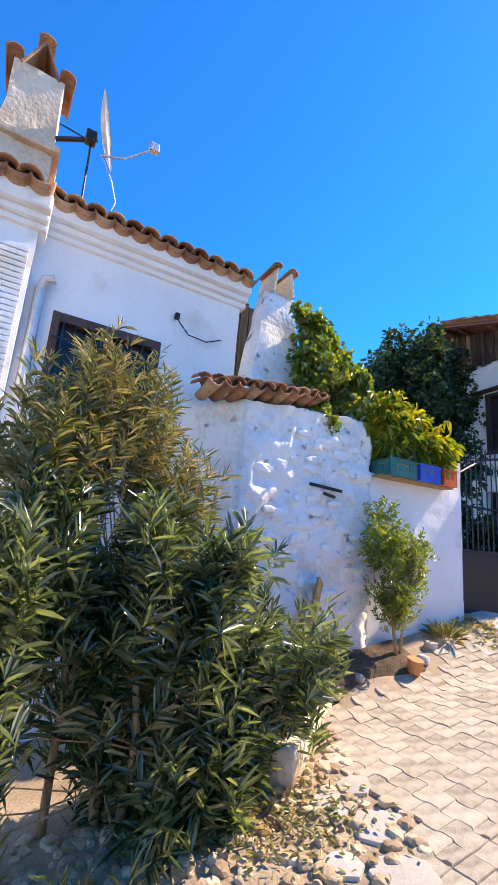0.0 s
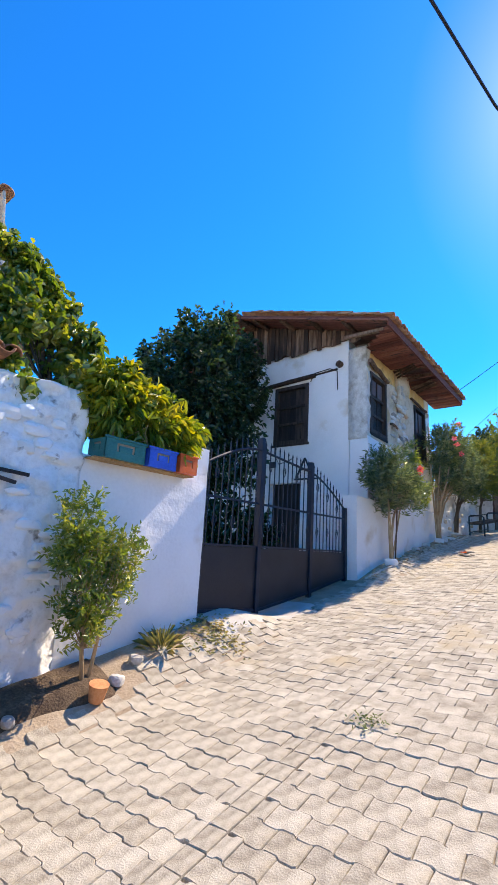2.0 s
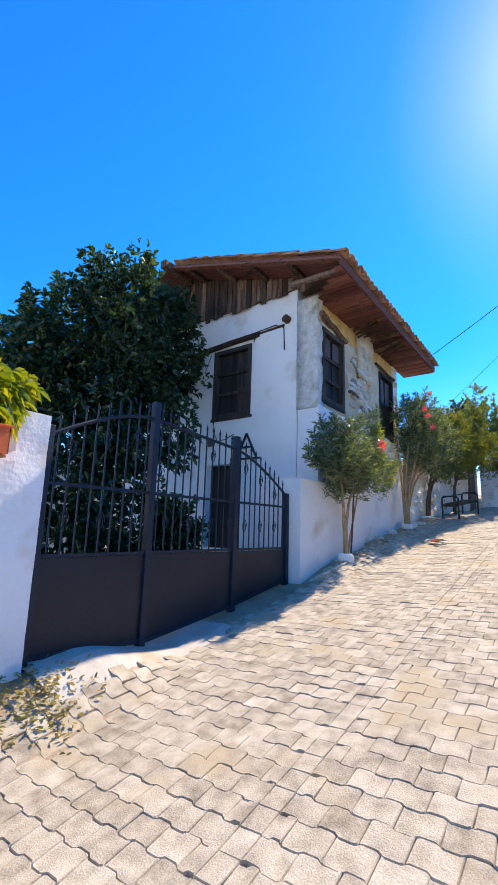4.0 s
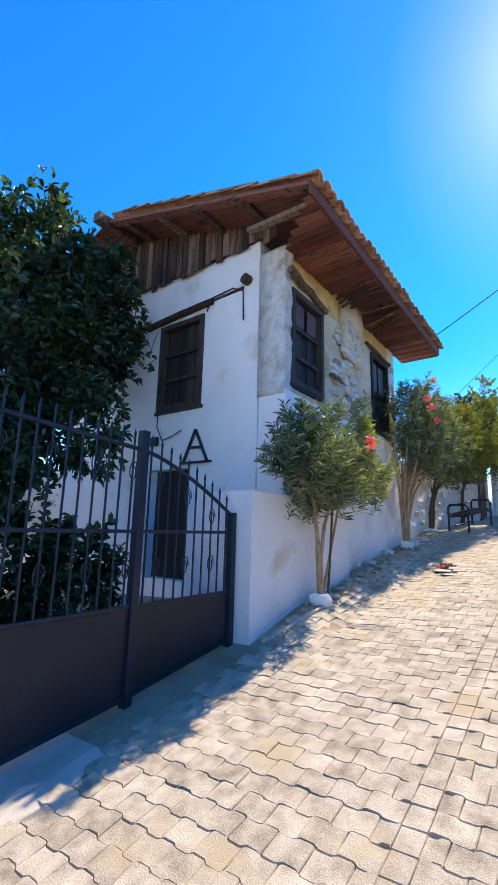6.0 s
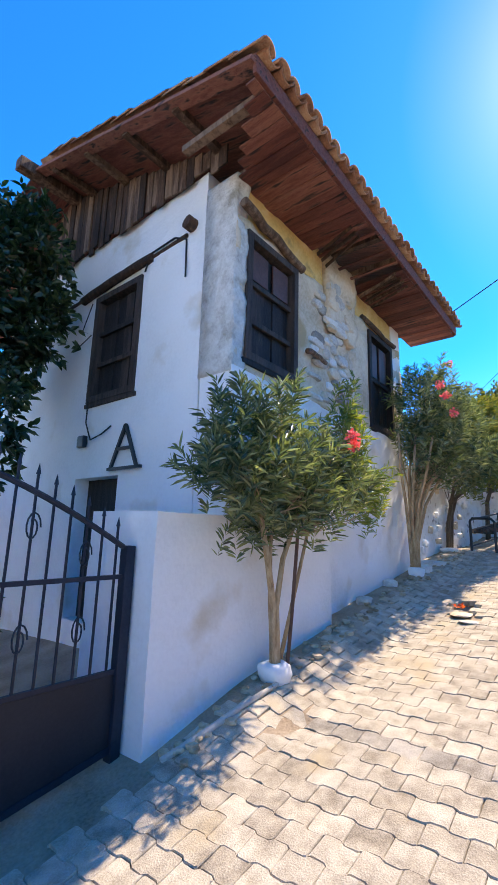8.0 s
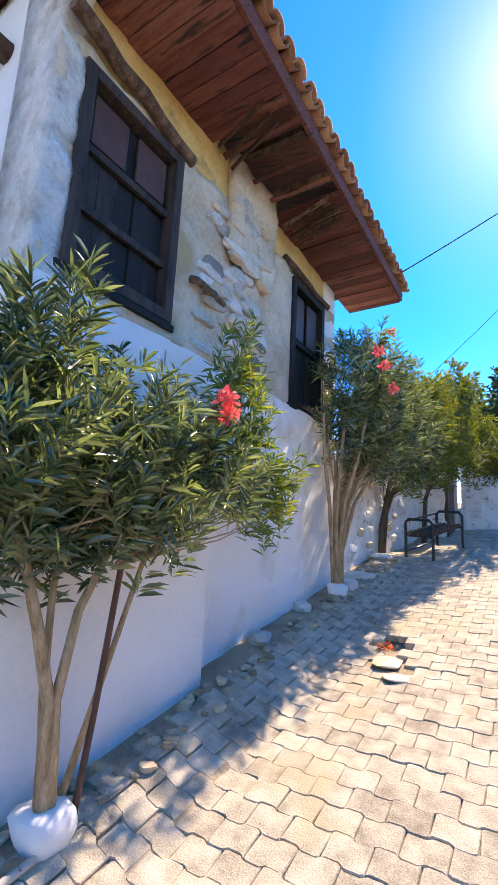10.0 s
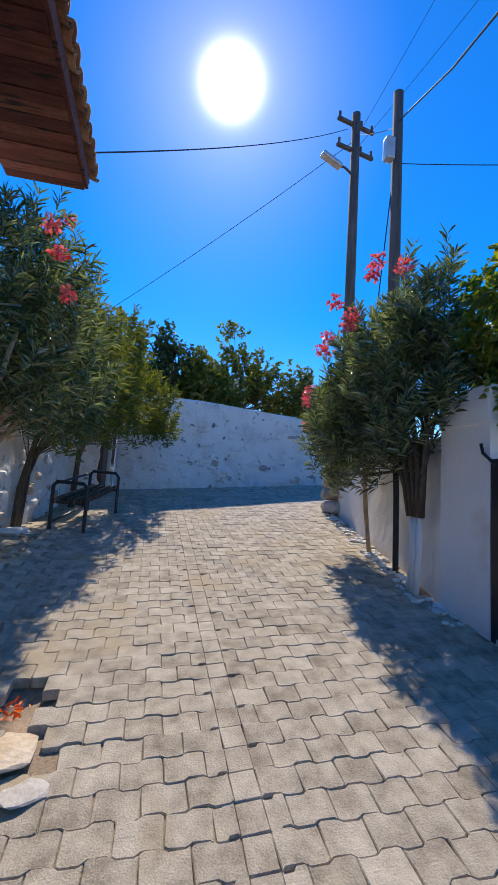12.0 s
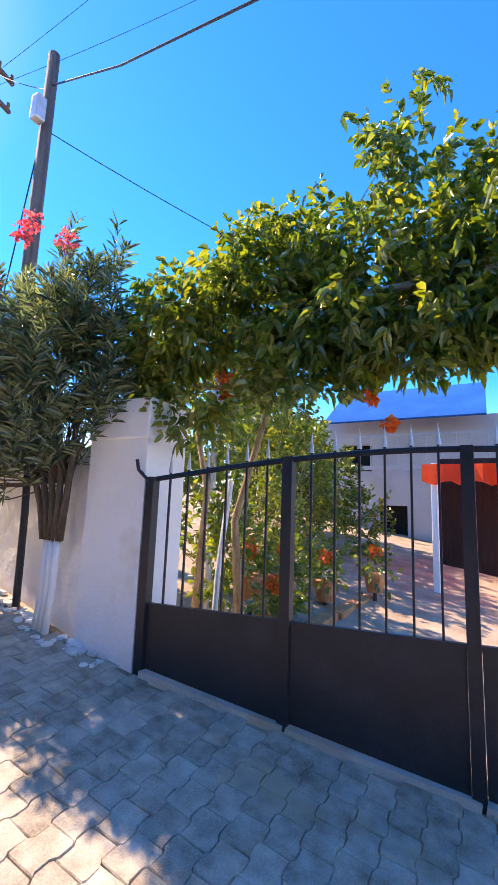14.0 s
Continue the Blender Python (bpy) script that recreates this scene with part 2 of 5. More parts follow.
def part(name, bm, material, parent=None, label="", smooth=False):
    bmesh.ops.recalc_face_normals(bm, faces=bm.faces)
    me = bpy.data.meshes.new(name)
    bm.to_mesh(me)
    bm.free()
    me.materials.append(material)
    if smooth:
        me.polygons.foreach_set("use_smooth", [True] * len(me.polygons))
    ob = new(name, me)
    ob.parent = parent
    if label:
        ob["label"] = label
    return ob


def empty(name, label, category, group="", kind="", at=(0, 0, 0)):
    ob = new(name)
    ob.empty_display_size = 0.1
    return tagged(ob, label, category, group, kind)


def box(bm, x0, x1, y0, y1, z0, z1, m=None, bevel=0.0, taper=0.0):
    r = bmesh.ops.create_cube(bm, size=1)
    for v in r["verts"]:
        k = 1 - taper * (v.co.z > 0)
        v.co = Vector(((x0 + x1) / 2 + v.co.x * (x1 - x0) * k, (y0 + y1) / 2 + v.co.y * (y1 - y0) * k, (z0 + z1) / 2 + v.co.z * (z1 - z0)))
    if bevel:
        es = list({e for v in r["verts"] for e in v.link_edges})
        out = bmesh.ops.bevel(bm, geom=es, offset=bevel, segments=2, affect="EDGES", profile=0.6)
        vs = {v for f in out["faces"] for v in f.verts} | {v for v in r["verts"] if v.is_valid}
    else:
        vs = set(r["verts"])
    if m:
        for v in vs:
            v.co = m @ v.co
    return vs


def tube(bm, pts, radii, sides=8, cap=True):
    """A bent, tapering round bar through the points."""
    rings = []
    pts = [Vector(p) for p in pts]
    if not hasattr(radii, "__len__"):
        radii = [radii] * len(pts)
    for i, p in enumerate(pts):
        d = (pts[min(i + 1, len(pts) - 1)] - pts[max(i - 1, 0)]).normalized()
        a = d.orthogonal().normalized() if i == 0 else (prev - d * prev.dot(d)).normalized()
        prev = a
        b = d.cross(a)
        rings.append([bm.verts.new(p + radii[i] * (a * math.cos(2 * math.pi * k / sides) + b * math.sin(2 * math.pi * k / sides))) for k in range(sides)])
    for r0, r1 in zip(rings, rings[1:]):
        for k in range(sides):
            bm.faces.new((r0[k], r0[(k + 1) % sides], r1[(k + 1) % sides], r1[k]))
    if cap:
        bm.faces.new(rings[0][::-1])
        bm.faces.new(rings[-1])


def bar(bm, a, b, w, d=None):
    """A square bar from a to b."""
    a, b = Vector(a), Vector(b)
    t = (b - a)
    q = t.to_track_quat("Z", "X").to_matrix().to_4x4()
    box(bm, -w / 2, w / 2, -(d or w) / 2, (d or w) / 2, 0, t.length, Matrix.Translation(a) @ q)


def wall(name, p0, p1, zb, zt, thick, material, holes=(), step=0.12, amp=0.01, rough=3.0, parent=None, label="", lump=0.0):
    """An uneven plastered wall from p0 to p1 (its front at the right of that way), with openings (u0, u1, z0, z1) through it."""
    p0, p1 = Vector((*p0, 0)), Vector((*p1, 0))
    length = (p1 - p0).length
    u_dir = (p1 - p0) / length
    nor = Vector((u_dir.y, -u_dir.x, 0))
    fb = zb if callable(zb) else (lambda u: zb)
    ft = zt if callable(zt) else (lambda u: zt)
    us = [length * i / max(1, round(length / step)) for i in range(max(1, round(length / step)) + 1)]
    us = sorted(set(us) | {h[k] for h in holes for k in (0, 1)})
    lo, hi = min(fb(u) for u in us), max(ft(u) for u in us)
    count = max(1, round((hi - lo) / step))
    zs = sorted({lo + (hi - lo) * i / count for i in range(count + 1)} | {h[k] for h in holes for k in (2, 3)})
    bm = bmesh.new()
    grid = {}
    def vert(i, j, side):
        key = (i, j, side)
        if key not in grid:
            u = us[i]
            z = min(max(zs[j], fb(u)), ft(u))
            p = p0 + u_dir * u + Vector((0, 0, z))
            d = amp * noise.noise(p * rough) + 0.4 * amp * noise.noise(p * rough * 3.1) + lump * max(0, noise.noise(p * 6.5 + Vector((7, 3, 1))))
            if any(h[0] - 0.1 < u < h[1] + 0.1 and h[2] - 0.1 < z < h[3] + 0.1 for h in holes):
                d *= 0.15
            p = p + (nor * d if side == 0 else -nor * (thick - d * 0.3))
            p += Vector((0, 0, 0.5 * amp * noise.noise(p * 2.0))) if z >= ft(u) - 1e-5 else Vector()
            grid[key] = bm.verts.new(p)
        return grid[key]
    solid = set()
    for i in range(len(us) - 1):
        for j in range(len(zs) - 1):
            cu, cz = (us[i] + us[i + 1]) / 2, (zs[j] + zs[j + 1]) / 2
            if any(h[0] < cu < h[1] and h[2] < cz < h[3] for h in holes):
                continue
            if zs[j] >= ft(cu) - 1e-4 or zs[j + 1] <= fb(cu) + 1e-4:
                continue
            solid.add((i, j))
    for i, j in solid:
        for side in (0, 1):
            q = [vert(i, j, side), vert(i + 1, j, side), vert(i + 1, j + 1, side), vert(i, j + 1, side)]
            bm.faces.new(q if side == 0 else q[::-1])
        for (di, dj), (a, b) in (((-1, 0), ((0, 0), (0, 1))), ((1, 0), ((1, 0), (1, 1))), ((0, -1), ((0, 0), (1, 0))), ((0, 1), ((0, 1), (1, 1)))):
            if (i + di, j + dj) not in solid:
                k = [(i + a[0], j + a[1]), (i + b[0], j + b[1])]
                bm.faces.new((vert(*k[0], 0), vert(*k[1], 0), vert(*k[1], 1), vert(*k[0], 1)))
    bmesh.ops.remove_doubles(bm, verts=bm.verts, dist=0.0005)
    return part(name, bm, material, parent, label, smooth=lump > 0)


rng = np.random.default_rng(5)


def unit(v):
    return v / (np.linalg.norm(v, axis=-1, keepdims=True) + 1e-9)


def leaf_mesh(name, pos, way, size, wide, material, parent=None, label="", droop=0.25, fold=0.25):
    """Leaves as small folded blades: base, two shoulders, tip."""
    n = len(pos)
    side = unit(np.cross(way, rng.normal(size=(n, 3))))
    up = np.cross(side, way)
    up = np.where((up[:, 2:3] < 0), -up, up)
    size = size * rng.uniform(0.65, 1.25, (n, 1))
    w = size * wide
    base = pos
    m1, m2 = pos + way * size * 0.28, pos + way * size * 0.66 - np.array([0, 0, 1.0]) * size * droop * 0.3
    l1, r1 = m1 + side * w * 0.46 + up * w * fold, m1 - side * w * 0.46 + up * w * fold
    l2, r2 = m2 + side * w * 0.4 + up * w * fold, m2 - side * w * 0.4 + up * w * fold
    tip = pos + way * size - np.array([0, 0, 1.0]) * size * droop * rng.uniform(0.3, 1.4, (n, 1))
    verts = np.stack([base, l1, l2, tip, r2, r1], 1).reshape(-1, 3)
    i = np.arange(n)[:, None] * 6
    faces = np.concatenate([i + np.array([[0, 3, 2, 1]]), i + np.array([[0, 5, 4, 3]])])
    me = bpy.data.meshes.new(name)
    me.vertices.add(len(verts))
    me.vertices.foreach_set("co", verts.ravel())
    me.loops.add(len(faces) * 4)
    me.loops.foreach_set("vertex_index", faces.ravel().astype(np.int32))
    me.polygons.add(len(faces))
    me.polygons.foreach_set("loop_start", np.arange(0, len(faces) * 4, 4, dtype=np.int32))
    me.update(calc_edges=True)
    me.validate()
    me.materials.append(material)
    ob = new(name, me)
    ob.parent = parent
    if label:
        ob["label"] = label
    return ob


def blobs(lobes, count, shell=0.55):
    """Random points in a union of ellipsoids (cx, cy, cz, rx, ry, rz), more of them near the skin, and the way out from each centre."""
    lobes = np.array(lobes, float)
    vol = lobes[:, 3] * lobes[:, 4] * lobes[:, 5]
    pick = rng.choice(len(lobes), count, p=vol / vol.sum())
    d = unit(rng.normal(size=(count, 3)))
    r = rng.uniform(shell ** 3, 1, (count, 1)) ** (1 / 3)
    r *= 1 + 0.16 * np.sin(5 * d[:, :1] + 3 * pick[:, None]) * np.cos(4 * d[:, 1:2] - pick[:, None])
    c = lobes[pick]
    return c[:, :3] + d * r * c[:, 3:], unit(d / c[:, 3:])


def shoots(name, lobes, count, per, length, size, wide, material, parent, lift=0.7, spread=0.75, droop=0.2, shell=0.5, label=""):
    """A crown: shoots end all through the lobes, each with whorls of leaves along its last stretch."""
    tips, out = blobs(lobes, count, shell)
    axis = unit(out * 0.7 + np.array([0, 0, lift]) + rng.normal(size=(count, 3)) * 0.35)
    s = rng.uniform(0, 1, (count, per, 1))
    base = tips[:, None] - axis[:, None] * length * s
    rad = unit(np.cross(axis[:, None], rng.normal(size=(count, per, 3))))
    way = unit(axis[:, None] * (0.9 - 0.5 * s) + rad * spread)
    crown = leaf_mesh(name, base.reshape(-1, 3), way.reshape(-1, 3), size, wide, material, parent, label, droop)
    return crown, tips, axis


def twigs(name, root, tips, axis, count, radius, material, parent):
    """Thin bare branches that run from the trunk into the crown."""
    bm = bmesh.new()
    for k in rng.choice(len(tips), min(count, len(tips)), replace=False):
        r = Vector(root[k % len(root)])
        t, a = Vector(tips[k]), Vector(axis[k])
        mid = (r * 0.45 + t * 0.55) - a * 0.12 + Vector(rng.normal(size=3) * 0.05)
        tube(bm, [r, mid, t - a * 0.1], [radius, radius * 0.6, radius * 0.25], 5, False)
    return part(name, bm, material, parent)


def flowers(name, centres, material, parent, petals=60, spread=0.06, size=0.04):
    """Flower heads, each a mesh of many petals."""
    for c in centres:
        d = unit(rng.normal(size=(petals, 3)))
        leaf_mesh(name, np.array(c) + d * rng.uniform(0.1, 1, (petals, 1)) * spread, unit(d + rng.normal(size=(petals, 3)) * 0.5), size, 0.8, material, parent, "", 0.1, 0.1)


def stone(bm, c, sx, sy, sz, seed, turn=0.0):
    """A rounded, uneven stone."""
    r = bmesh.ops.create_icosphere(bm, subdivisions=2, radius=1)
    m = pose(*c, 0, 0, turn)
    for v in r["verts"]:
        p = v.co.copy()
        k = 1 + 0.3 * noise.noise(p * 1.3 + Vector((seed * 3.7, seed, 0)))
        p = Vector((math.copysign(abs(p.x) ** 0.7, p.x), math.copysign(abs(p.y) ** 0.7, p.y), math.copysign(abs(p.z) ** 0.7, p.z))) * k
        v.co = m @ Vector((p.x * sx, p.y * sy, p.z * sz))


def barrel(length, r0, r1, thick=0.014, sides=7):
    """One curved roof tile, lying along +y, its hollow down."""
    verts, faces = [], []
    for y, r in ((0, r0), (length, r1)):
        for rr in (r, r - thick):
            for k in range(sides + 1):
                a = math.pi * k / sides
                verts.append((rr * math.cos(a), y, rr * math.sin(a) * 0.85))
    n = sides + 1
    for k in range(sides):
        faces += [(k, k + 1, 2 * n + k + 1, 2 * n + k), (n + k, 3 * n + k, 3 * n + k + 1, n + k + 1), (k, n + k, n + k + 1, k + 1), (2 * n + k, 2 * n + k + 1, 3 * n + k + 1, 3 * n + k)]
    faces += [(0, 2 * n, 3 * n, n), (n - 1, 2 * n - 1, 4 * n - 1, 3 * n - 1)]
    me = bpy.data.meshes.new("roof_tile")
    me.from_pydata(verts, [], faces)
    me.materials.append(TILEONE)
    me.polygons.foreach_set("use_smooth", [True] * len(me.polygons))
    return me

# ---- ground ----
def axis_lines(a, b, fine, far):
    v = [a + fine * i for i in range(int((b - a) / fine) + 1)]
    s, lo, hi = fine, [], []
    x = a
    while x > -far:
        s *= 1.5
        x -= s
        lo.append(x)
    s, x = fine, v[-1]
    while x < far:
        s *= 1.5
        x += s
        hi.append(x)
    return lo[::-1] + v + hi


gx, gy = axis_lines(-4, 24, 0.25, 900), axis_lines(-5, 6, 0.25, 900)
HOLE = (14.15, 2.72)
gv = []
for y in gy:
    for x in gx:
        d = math.hypot(x - HOLE[0], (y - HOLE[1]))
        gv.append((x, y, ground_z(x, y) - 0.017 + 0.012 * noise.noise(Vector((x * 1.7, y * 1.7, 0))) - 0.12 * max(0, 1 - d / 0.4)))
gf = [(j * len(gx) + i, j * len(gx) + i + 1, (j + 1) * len(gx) + i + 1, (j + 1) * len(gx) + i) for j in range(len(gy) - 1) for i in range(len(gx) - 1)]
ground = tagged(link("ground", gv, gf, EARTH, smooth=True), "sandy brown earth under and beside the street", "ground", kind="structure")

# ---- first white house ----
house = empty("house", "white-plastered low house with tiled eaves and a moulded cornice", "house")
wall("wall", (-0.1, 4.72), (2.35, 4.72), -0.4, 4.62, 0.3, WHITE, [(0.28, 1.46, 2.5, 3.8)], 0.15, 0.006, parent=house)
wall("side_wall", (2.35, 4.72), (2.35, 9.0), -0.2, 4.62, 0.3, WHITE, (), 0.25, 0.006, parent=house)
wall("bay_wall", (-2.6, 4.35), (-0.1, 4.35), -0.5, 4.4, 0.3, WHITE, (), 0.2, 0.006, parent=house)
wall("bay_return", (-0.1, 4.36), (-0.1, 4.72), -0.5, 4.4, 0.2, WHITE, (), 0.15, 0.004, parent=house)
for nm, xa, xb, yf, z0 in (("cornice", -0.1, 2.42, 4.72, 4.6), ("bay_cornice", -2.6, -0.02, 4.35, 4.38)):
    bm = bmesh.new()
    for dz, h, out in ((0, 0.075, 0.05), (0.07, 0.08, 0.11), (0.145, 0.18, 0.19)):
        box(bm, xa, xb, yf - out, yf + 0.25, z0 + dz, z0 + dz + h, bevel=0.03)
    part(nm, bm, WHITE, house)
shut = part("shutter", (lambda b: (box(b, -0.74, -0.12, 4.335, 4.349, 2.18, 4.19), b)[1])(bmesh.new()), WHITE, house, "white louvred shutter")
for i in range(34):
    bm = bmesh.new()
    box(bm, -0.72, -0.14, 4.31, 4.345, 2.2 + i * 0.058, 2.2 + i * 0.058 + 0.045, pose(0, 0, 0), bevel=0.004)
    part("louvre", bm, WHITE, shut)
win = part("window", (lambda b: (box(b, 0.2, 1.35, 4.8, 4.82, 2.5, 3.8), b)[1])(bmesh.new()), GLASS, house, "dark window pane behind a grille")
bm = bmesh.new()
for a in ((0.18, 0.26, 2.5, 3.8), (1.28, 1.36, 2.5, 3.8), (0.26, 1.28, 3.7, 3.8), (0.26, 1.28, 2.5, 2.58), (0.74, 0.8, 2.58, 3.7)):
    box(bm, a[0], a[1], 4.7, 4.79, a[2], a[3], bevel=0.006)
part("window_frame", bm, BROWNPAINT, win, "dark brown painted wooden frame")
bm = bmesh.new()
for i in range(9):
    bar(bm, (0.3 + i * 0.12, 4.66, 2.52), (0.3 + i * 0.12, 4.66, 3.72), 0.012)
for z in (2.7, 3.1, 3.5):
    bar(bm, (0.2, 4.66, z), (1.34, 4.66, z), 0.016)
part("grille", bm, BLACKIRON, win)
bm = bmesh.new()
tube(bm, [(0.02, 4.66, 2.9), (0.02, 4.66, 3.95), (0.05, 4.62, 4.05), (0.14, 4.6, 4.08)], 0.055, 12)
part("pipe", bm, GALV, house, "grey elbow pipe against the wall")
bm = bmesh.new()
tube(bm, [(1.5, 4.69, 4.18), (1.54, 4.66, 4.1), (1.66, 4.66, 3.98), (1.9, 4.66, 3.96), (2.1, 4.67, 4.05)], 0.008, 6)
box(bm, 1.48, 1.53, 4.66, 4.71, 4.15, 4.22)
part("cable", bm, WIRE, house)
# roof of the first house
for nm, xa, xb, ye, ze in (("roof", -0.1, 2.35, 4.5, 4.94), ("bay_roof", -2.6, -0.1, 4.12, 4.76)):
    bm = bmesh.new()
    k = math.degrees(math.atan(0.4))
    box(bm, xa, xb, 0, 4.2, -0.04, 0.0, pose(0, ye, ze, k))
    part(nm, bm, TILE, house)
tile_a = barrel(0.42, 0.118, 0.09, 0.016)
slope_a = math.degrees(math.atan(0.4))
for xa, n, ye, ze in ((-0.02, 12, 4.42, 4.88), (-2.5, 12, 4.04, 4.7)):
    for i in range(n):
        for r in range(3):
            ob = new("roof_tile", tile_a)
            ob.parent = house
            ob.matrix_basis = pose(xa + 0.205 * i + random.uniform(-0.012, 0.012), ye + r * 0.34, ze + r * 0.34 * 0.4 + 0.012 + r * 0.006, slope_a, 0, random.uniform(-3, 3))
            if r == 0:
                ob = new("pan_tile", tile_a)
                ob.parent = house
                ob.matrix_basis = pose(xa + 0.205 * i + 0.1, ye + 0.03, ze + 0.075, slope_a, 180, random.uniform(-2, 2)) 


def chimney(name, x0, x1, y0, y1, z0, z1, label, taper=0.25, ledge=None, material=ROUGHWHITE, lean=24, slab=None):
    c = empty(name, label, "chimney")
    bm = bmesh.new()
    vs = box(bm, x0, x1, y0, y1, z0, z1, taper=taper)
    bmesh.ops.subdivide_edges(bm, edges=bm.edges, cuts=6, use_grid_fill=True)
    for v in bm.verts:
        v.co += Vector((noise.noise(v.co * 4), noise.noise(v.co * 4 + Vector((5, 0, 0))), 0)) * 0.03
    part("shaft", bm, material, c)
    if ledge:
        bm = bmesh.new()
        box(bm, x0 - 0.06, x1 + 0.06, y0 - 0.06, y1 + 0.06, ledge, ledge + 0.1, bevel=0.03)
        part("ledge", bm, material, c)
    w = (x1 - x0) * (1 - taper) / 2
    xm, ym = (x0 + x1) / 2, (y0 + y1) / 2
    for sx in (-1, 1):
        bm = bmesh.new()
        box(bm, -0.015, 0.015, -w, w, 0, w * 1.7, pose(xm + sx * w * 0.75, ym, z1 - 0.02, 0, -sx * lean, 0), bevel=0.006)
        part("hood_slab", bm, slab or TILEONE, c, "leaning hood slab")
    for k, (dx, dz, tx) in enumerate(((0, w * 1.6, 0), (-w * 1.05, w * 0.3, -20), (w * 1.05, w * 0.3, 20)) if lean > 15 else ((-w * 0.6, w * 1.6, -15), (w * 0.6, w * 1.6, 15))):
        ob = new("ridge_tile", barrel(w * 2.3, w * 0.36, w * 0.3))
        ob.parent = c
        ob.matrix_basis = pose(xm + dx, ym - w * 1.1, z1 + dz, 0, tx, 0)
    return c


chimney("chimney", -0.72, -0.12, 4.75, 5.3, 4.8, 6.62, "tall rendered chimney with a leaning terracotta tile hood on the roof", 0.12, 5.62, BARE)
chimney("chimney", 2.38, 3.26, 4.35, 4.85, 3.2, 4.86, "whitewashed tapering stone chimney with a tile hood behind the shed", 0.52, None, ROUGHWHITE, 8, BARE)

# dark strips whose colour stands in for the shadow between house and chimney
bm = bmesh.new()
for i in range(4):
    box(bm, 2.36 + i * 0.13, 2.48 + i * 0.13, 4.95, 4.985, 3.1, 4.93 - 0.05 * i, bevel=0.004)
tagged(part("boarding", bm, DARKWOOD), "dark upright strips coloured as the shadowed gap between house and chimney", "boards")
# satellite dish on the first roof
dish = empty("satellite_dish", "white satellite dish with feed arm on a dark bracket", "satellite dish")
bm = bmesh.new()
dm = look((0.3, 4.65, 6.13), (1.2, 4.35, 6.28))
rings = []
for k in range(7):
    r = 0.4 * k / 6
    rings.append([bm.verts.new(dm @ Vector((r * math.cos(a * math.pi / 12), r * 1.05 * math.sin(a * math.pi / 12), -0.5 * r * r))) for a in range(24)] if k else [bm.verts.new(dm @ Vector((0, 0, 0)))])
for a in range(24):
    bm.faces.new((rings[0][0], rings[1][a], rings[1][(a + 1) % 24]))
    for k in range(1, 6):
        bm.faces.new((rings[k][a], rings[k + 1][a], rings[k + 1][(a + 1) % 24], rings[k][(a + 1) % 24]))
bmesh.ops.solidify(bm, geom=bm.faces[:], thickness=0.012)
part("reflector", bm, GALV, dish, smooth=True)
bm = bmesh.new()
tube(bm, [(0.34, 4.62, 5.78), (0.6, 4.58, 5.86), (0.88, 4.52, 6.1)], 0.014, 6)
part("feed_arm", bm, GALV, dish)
bm = bmesh.new()
box(bm, 0.84, 0.96, 4.48, 4.56, 6.08, 6.19, bevel=0.015)
part("feed_horn", bm, GALV, dish)
bm = bmesh.new()
tube(bm, [(0.28, 4.68, 6.02), (0.16, 4.72, 5.98), (-0.14, 4.8, 5.88)], 0.028, 8)
box(bm, 0.15, 0.27, 4.62, 4.74, 5.93, 6.07, bevel=0.02)
tube(bm, [(0.22, 4.7, 5.95), (0.24, 4.7, 5.1)], 0.012, 6)
tube(bm, [(-0.13, 4.8, 6.1), (0.16, 4.72, 6.0)], 0.009, 6)
part("bracket", bm, BLACKIRON, dish)
bm = bmesh.new()
tube(bm, [(0.36, 4.62, 5.78), (0.5, 4.6, 5.5), (0.58, 4.6, 5.25), (0.52, 4.6, 5.02)], 0.008, 6)
part("cable", bm, GALV, dish)

# ---- shed of whitewashed stone, garden wall ----
shed = empty("shed", "rough whitewashed stone shed with a strip of old roof tiles", "shed")
wall("front_wall", (2.1, 3.87), (3.92, 3.87), -0.1, lambda u: 3.08 + 0.06 * u, 0.35, ROUGHWHITE, (), 0.04, 0.045, 7.0, shed, lump=0.075)
wall("side_wall", (1.62, 4.6), (2.1, 3.87), -0.1, 3.08, 0.3, ROUGHWHITE, (), 0.08, 0.03, 3.2, shed, lump=0.04)
bm = bmesh.new()
box(bm, 1.95, 3.9, 4.15, 4.7, 2.9, 3.15)
part("roof_bed", bm, BARE, shed)
tile_b = barrel(0.36, 0.085, 0.07)
for i in range(10):
    ob = new("roof_tile", tile_b)
    ob.parent = shed
    ob.matrix_basis = pose(1.6 + i * 0.165, 3.68 + random.uniform(-0.05, 0.05) + 0.02 * abs(i - 5), 3.1 + i * 0.022 + random.uniform(-0.01, 0.02), 14, random.uniform(-6, 6), random.uniform(-12, 12))
    ob = new("roof_tile", tile_b)
    ob.parent = shed
    ob.matrix_basis = pose(1.66 + i * 0.165, 3.98, 3.22 + i * 0.022, 16, 0, random.uniform(-8, 8))
for i in range(9):
    ob = new("pan_tile", tile_b)
    ob.parent = shed
    ob.matrix_basis = pose(1.68 + i * 0.165, 3.72, 3.14 + i * 0.022, 14, 180, random.uniform(-6, 6))
for i in range(60):
    bm = bmesh.new()
    stone(bm, (random.uniform(2.3, 3.85), 3.86, random.uniform(0.8, 2.9)), random.uniform(0.05, 0.13), 0.035, random.uniform(0.03, 0.07), i + 50)
    part("stone", bm, WHITE if i % 4 else ROUGHWHITE, shed)
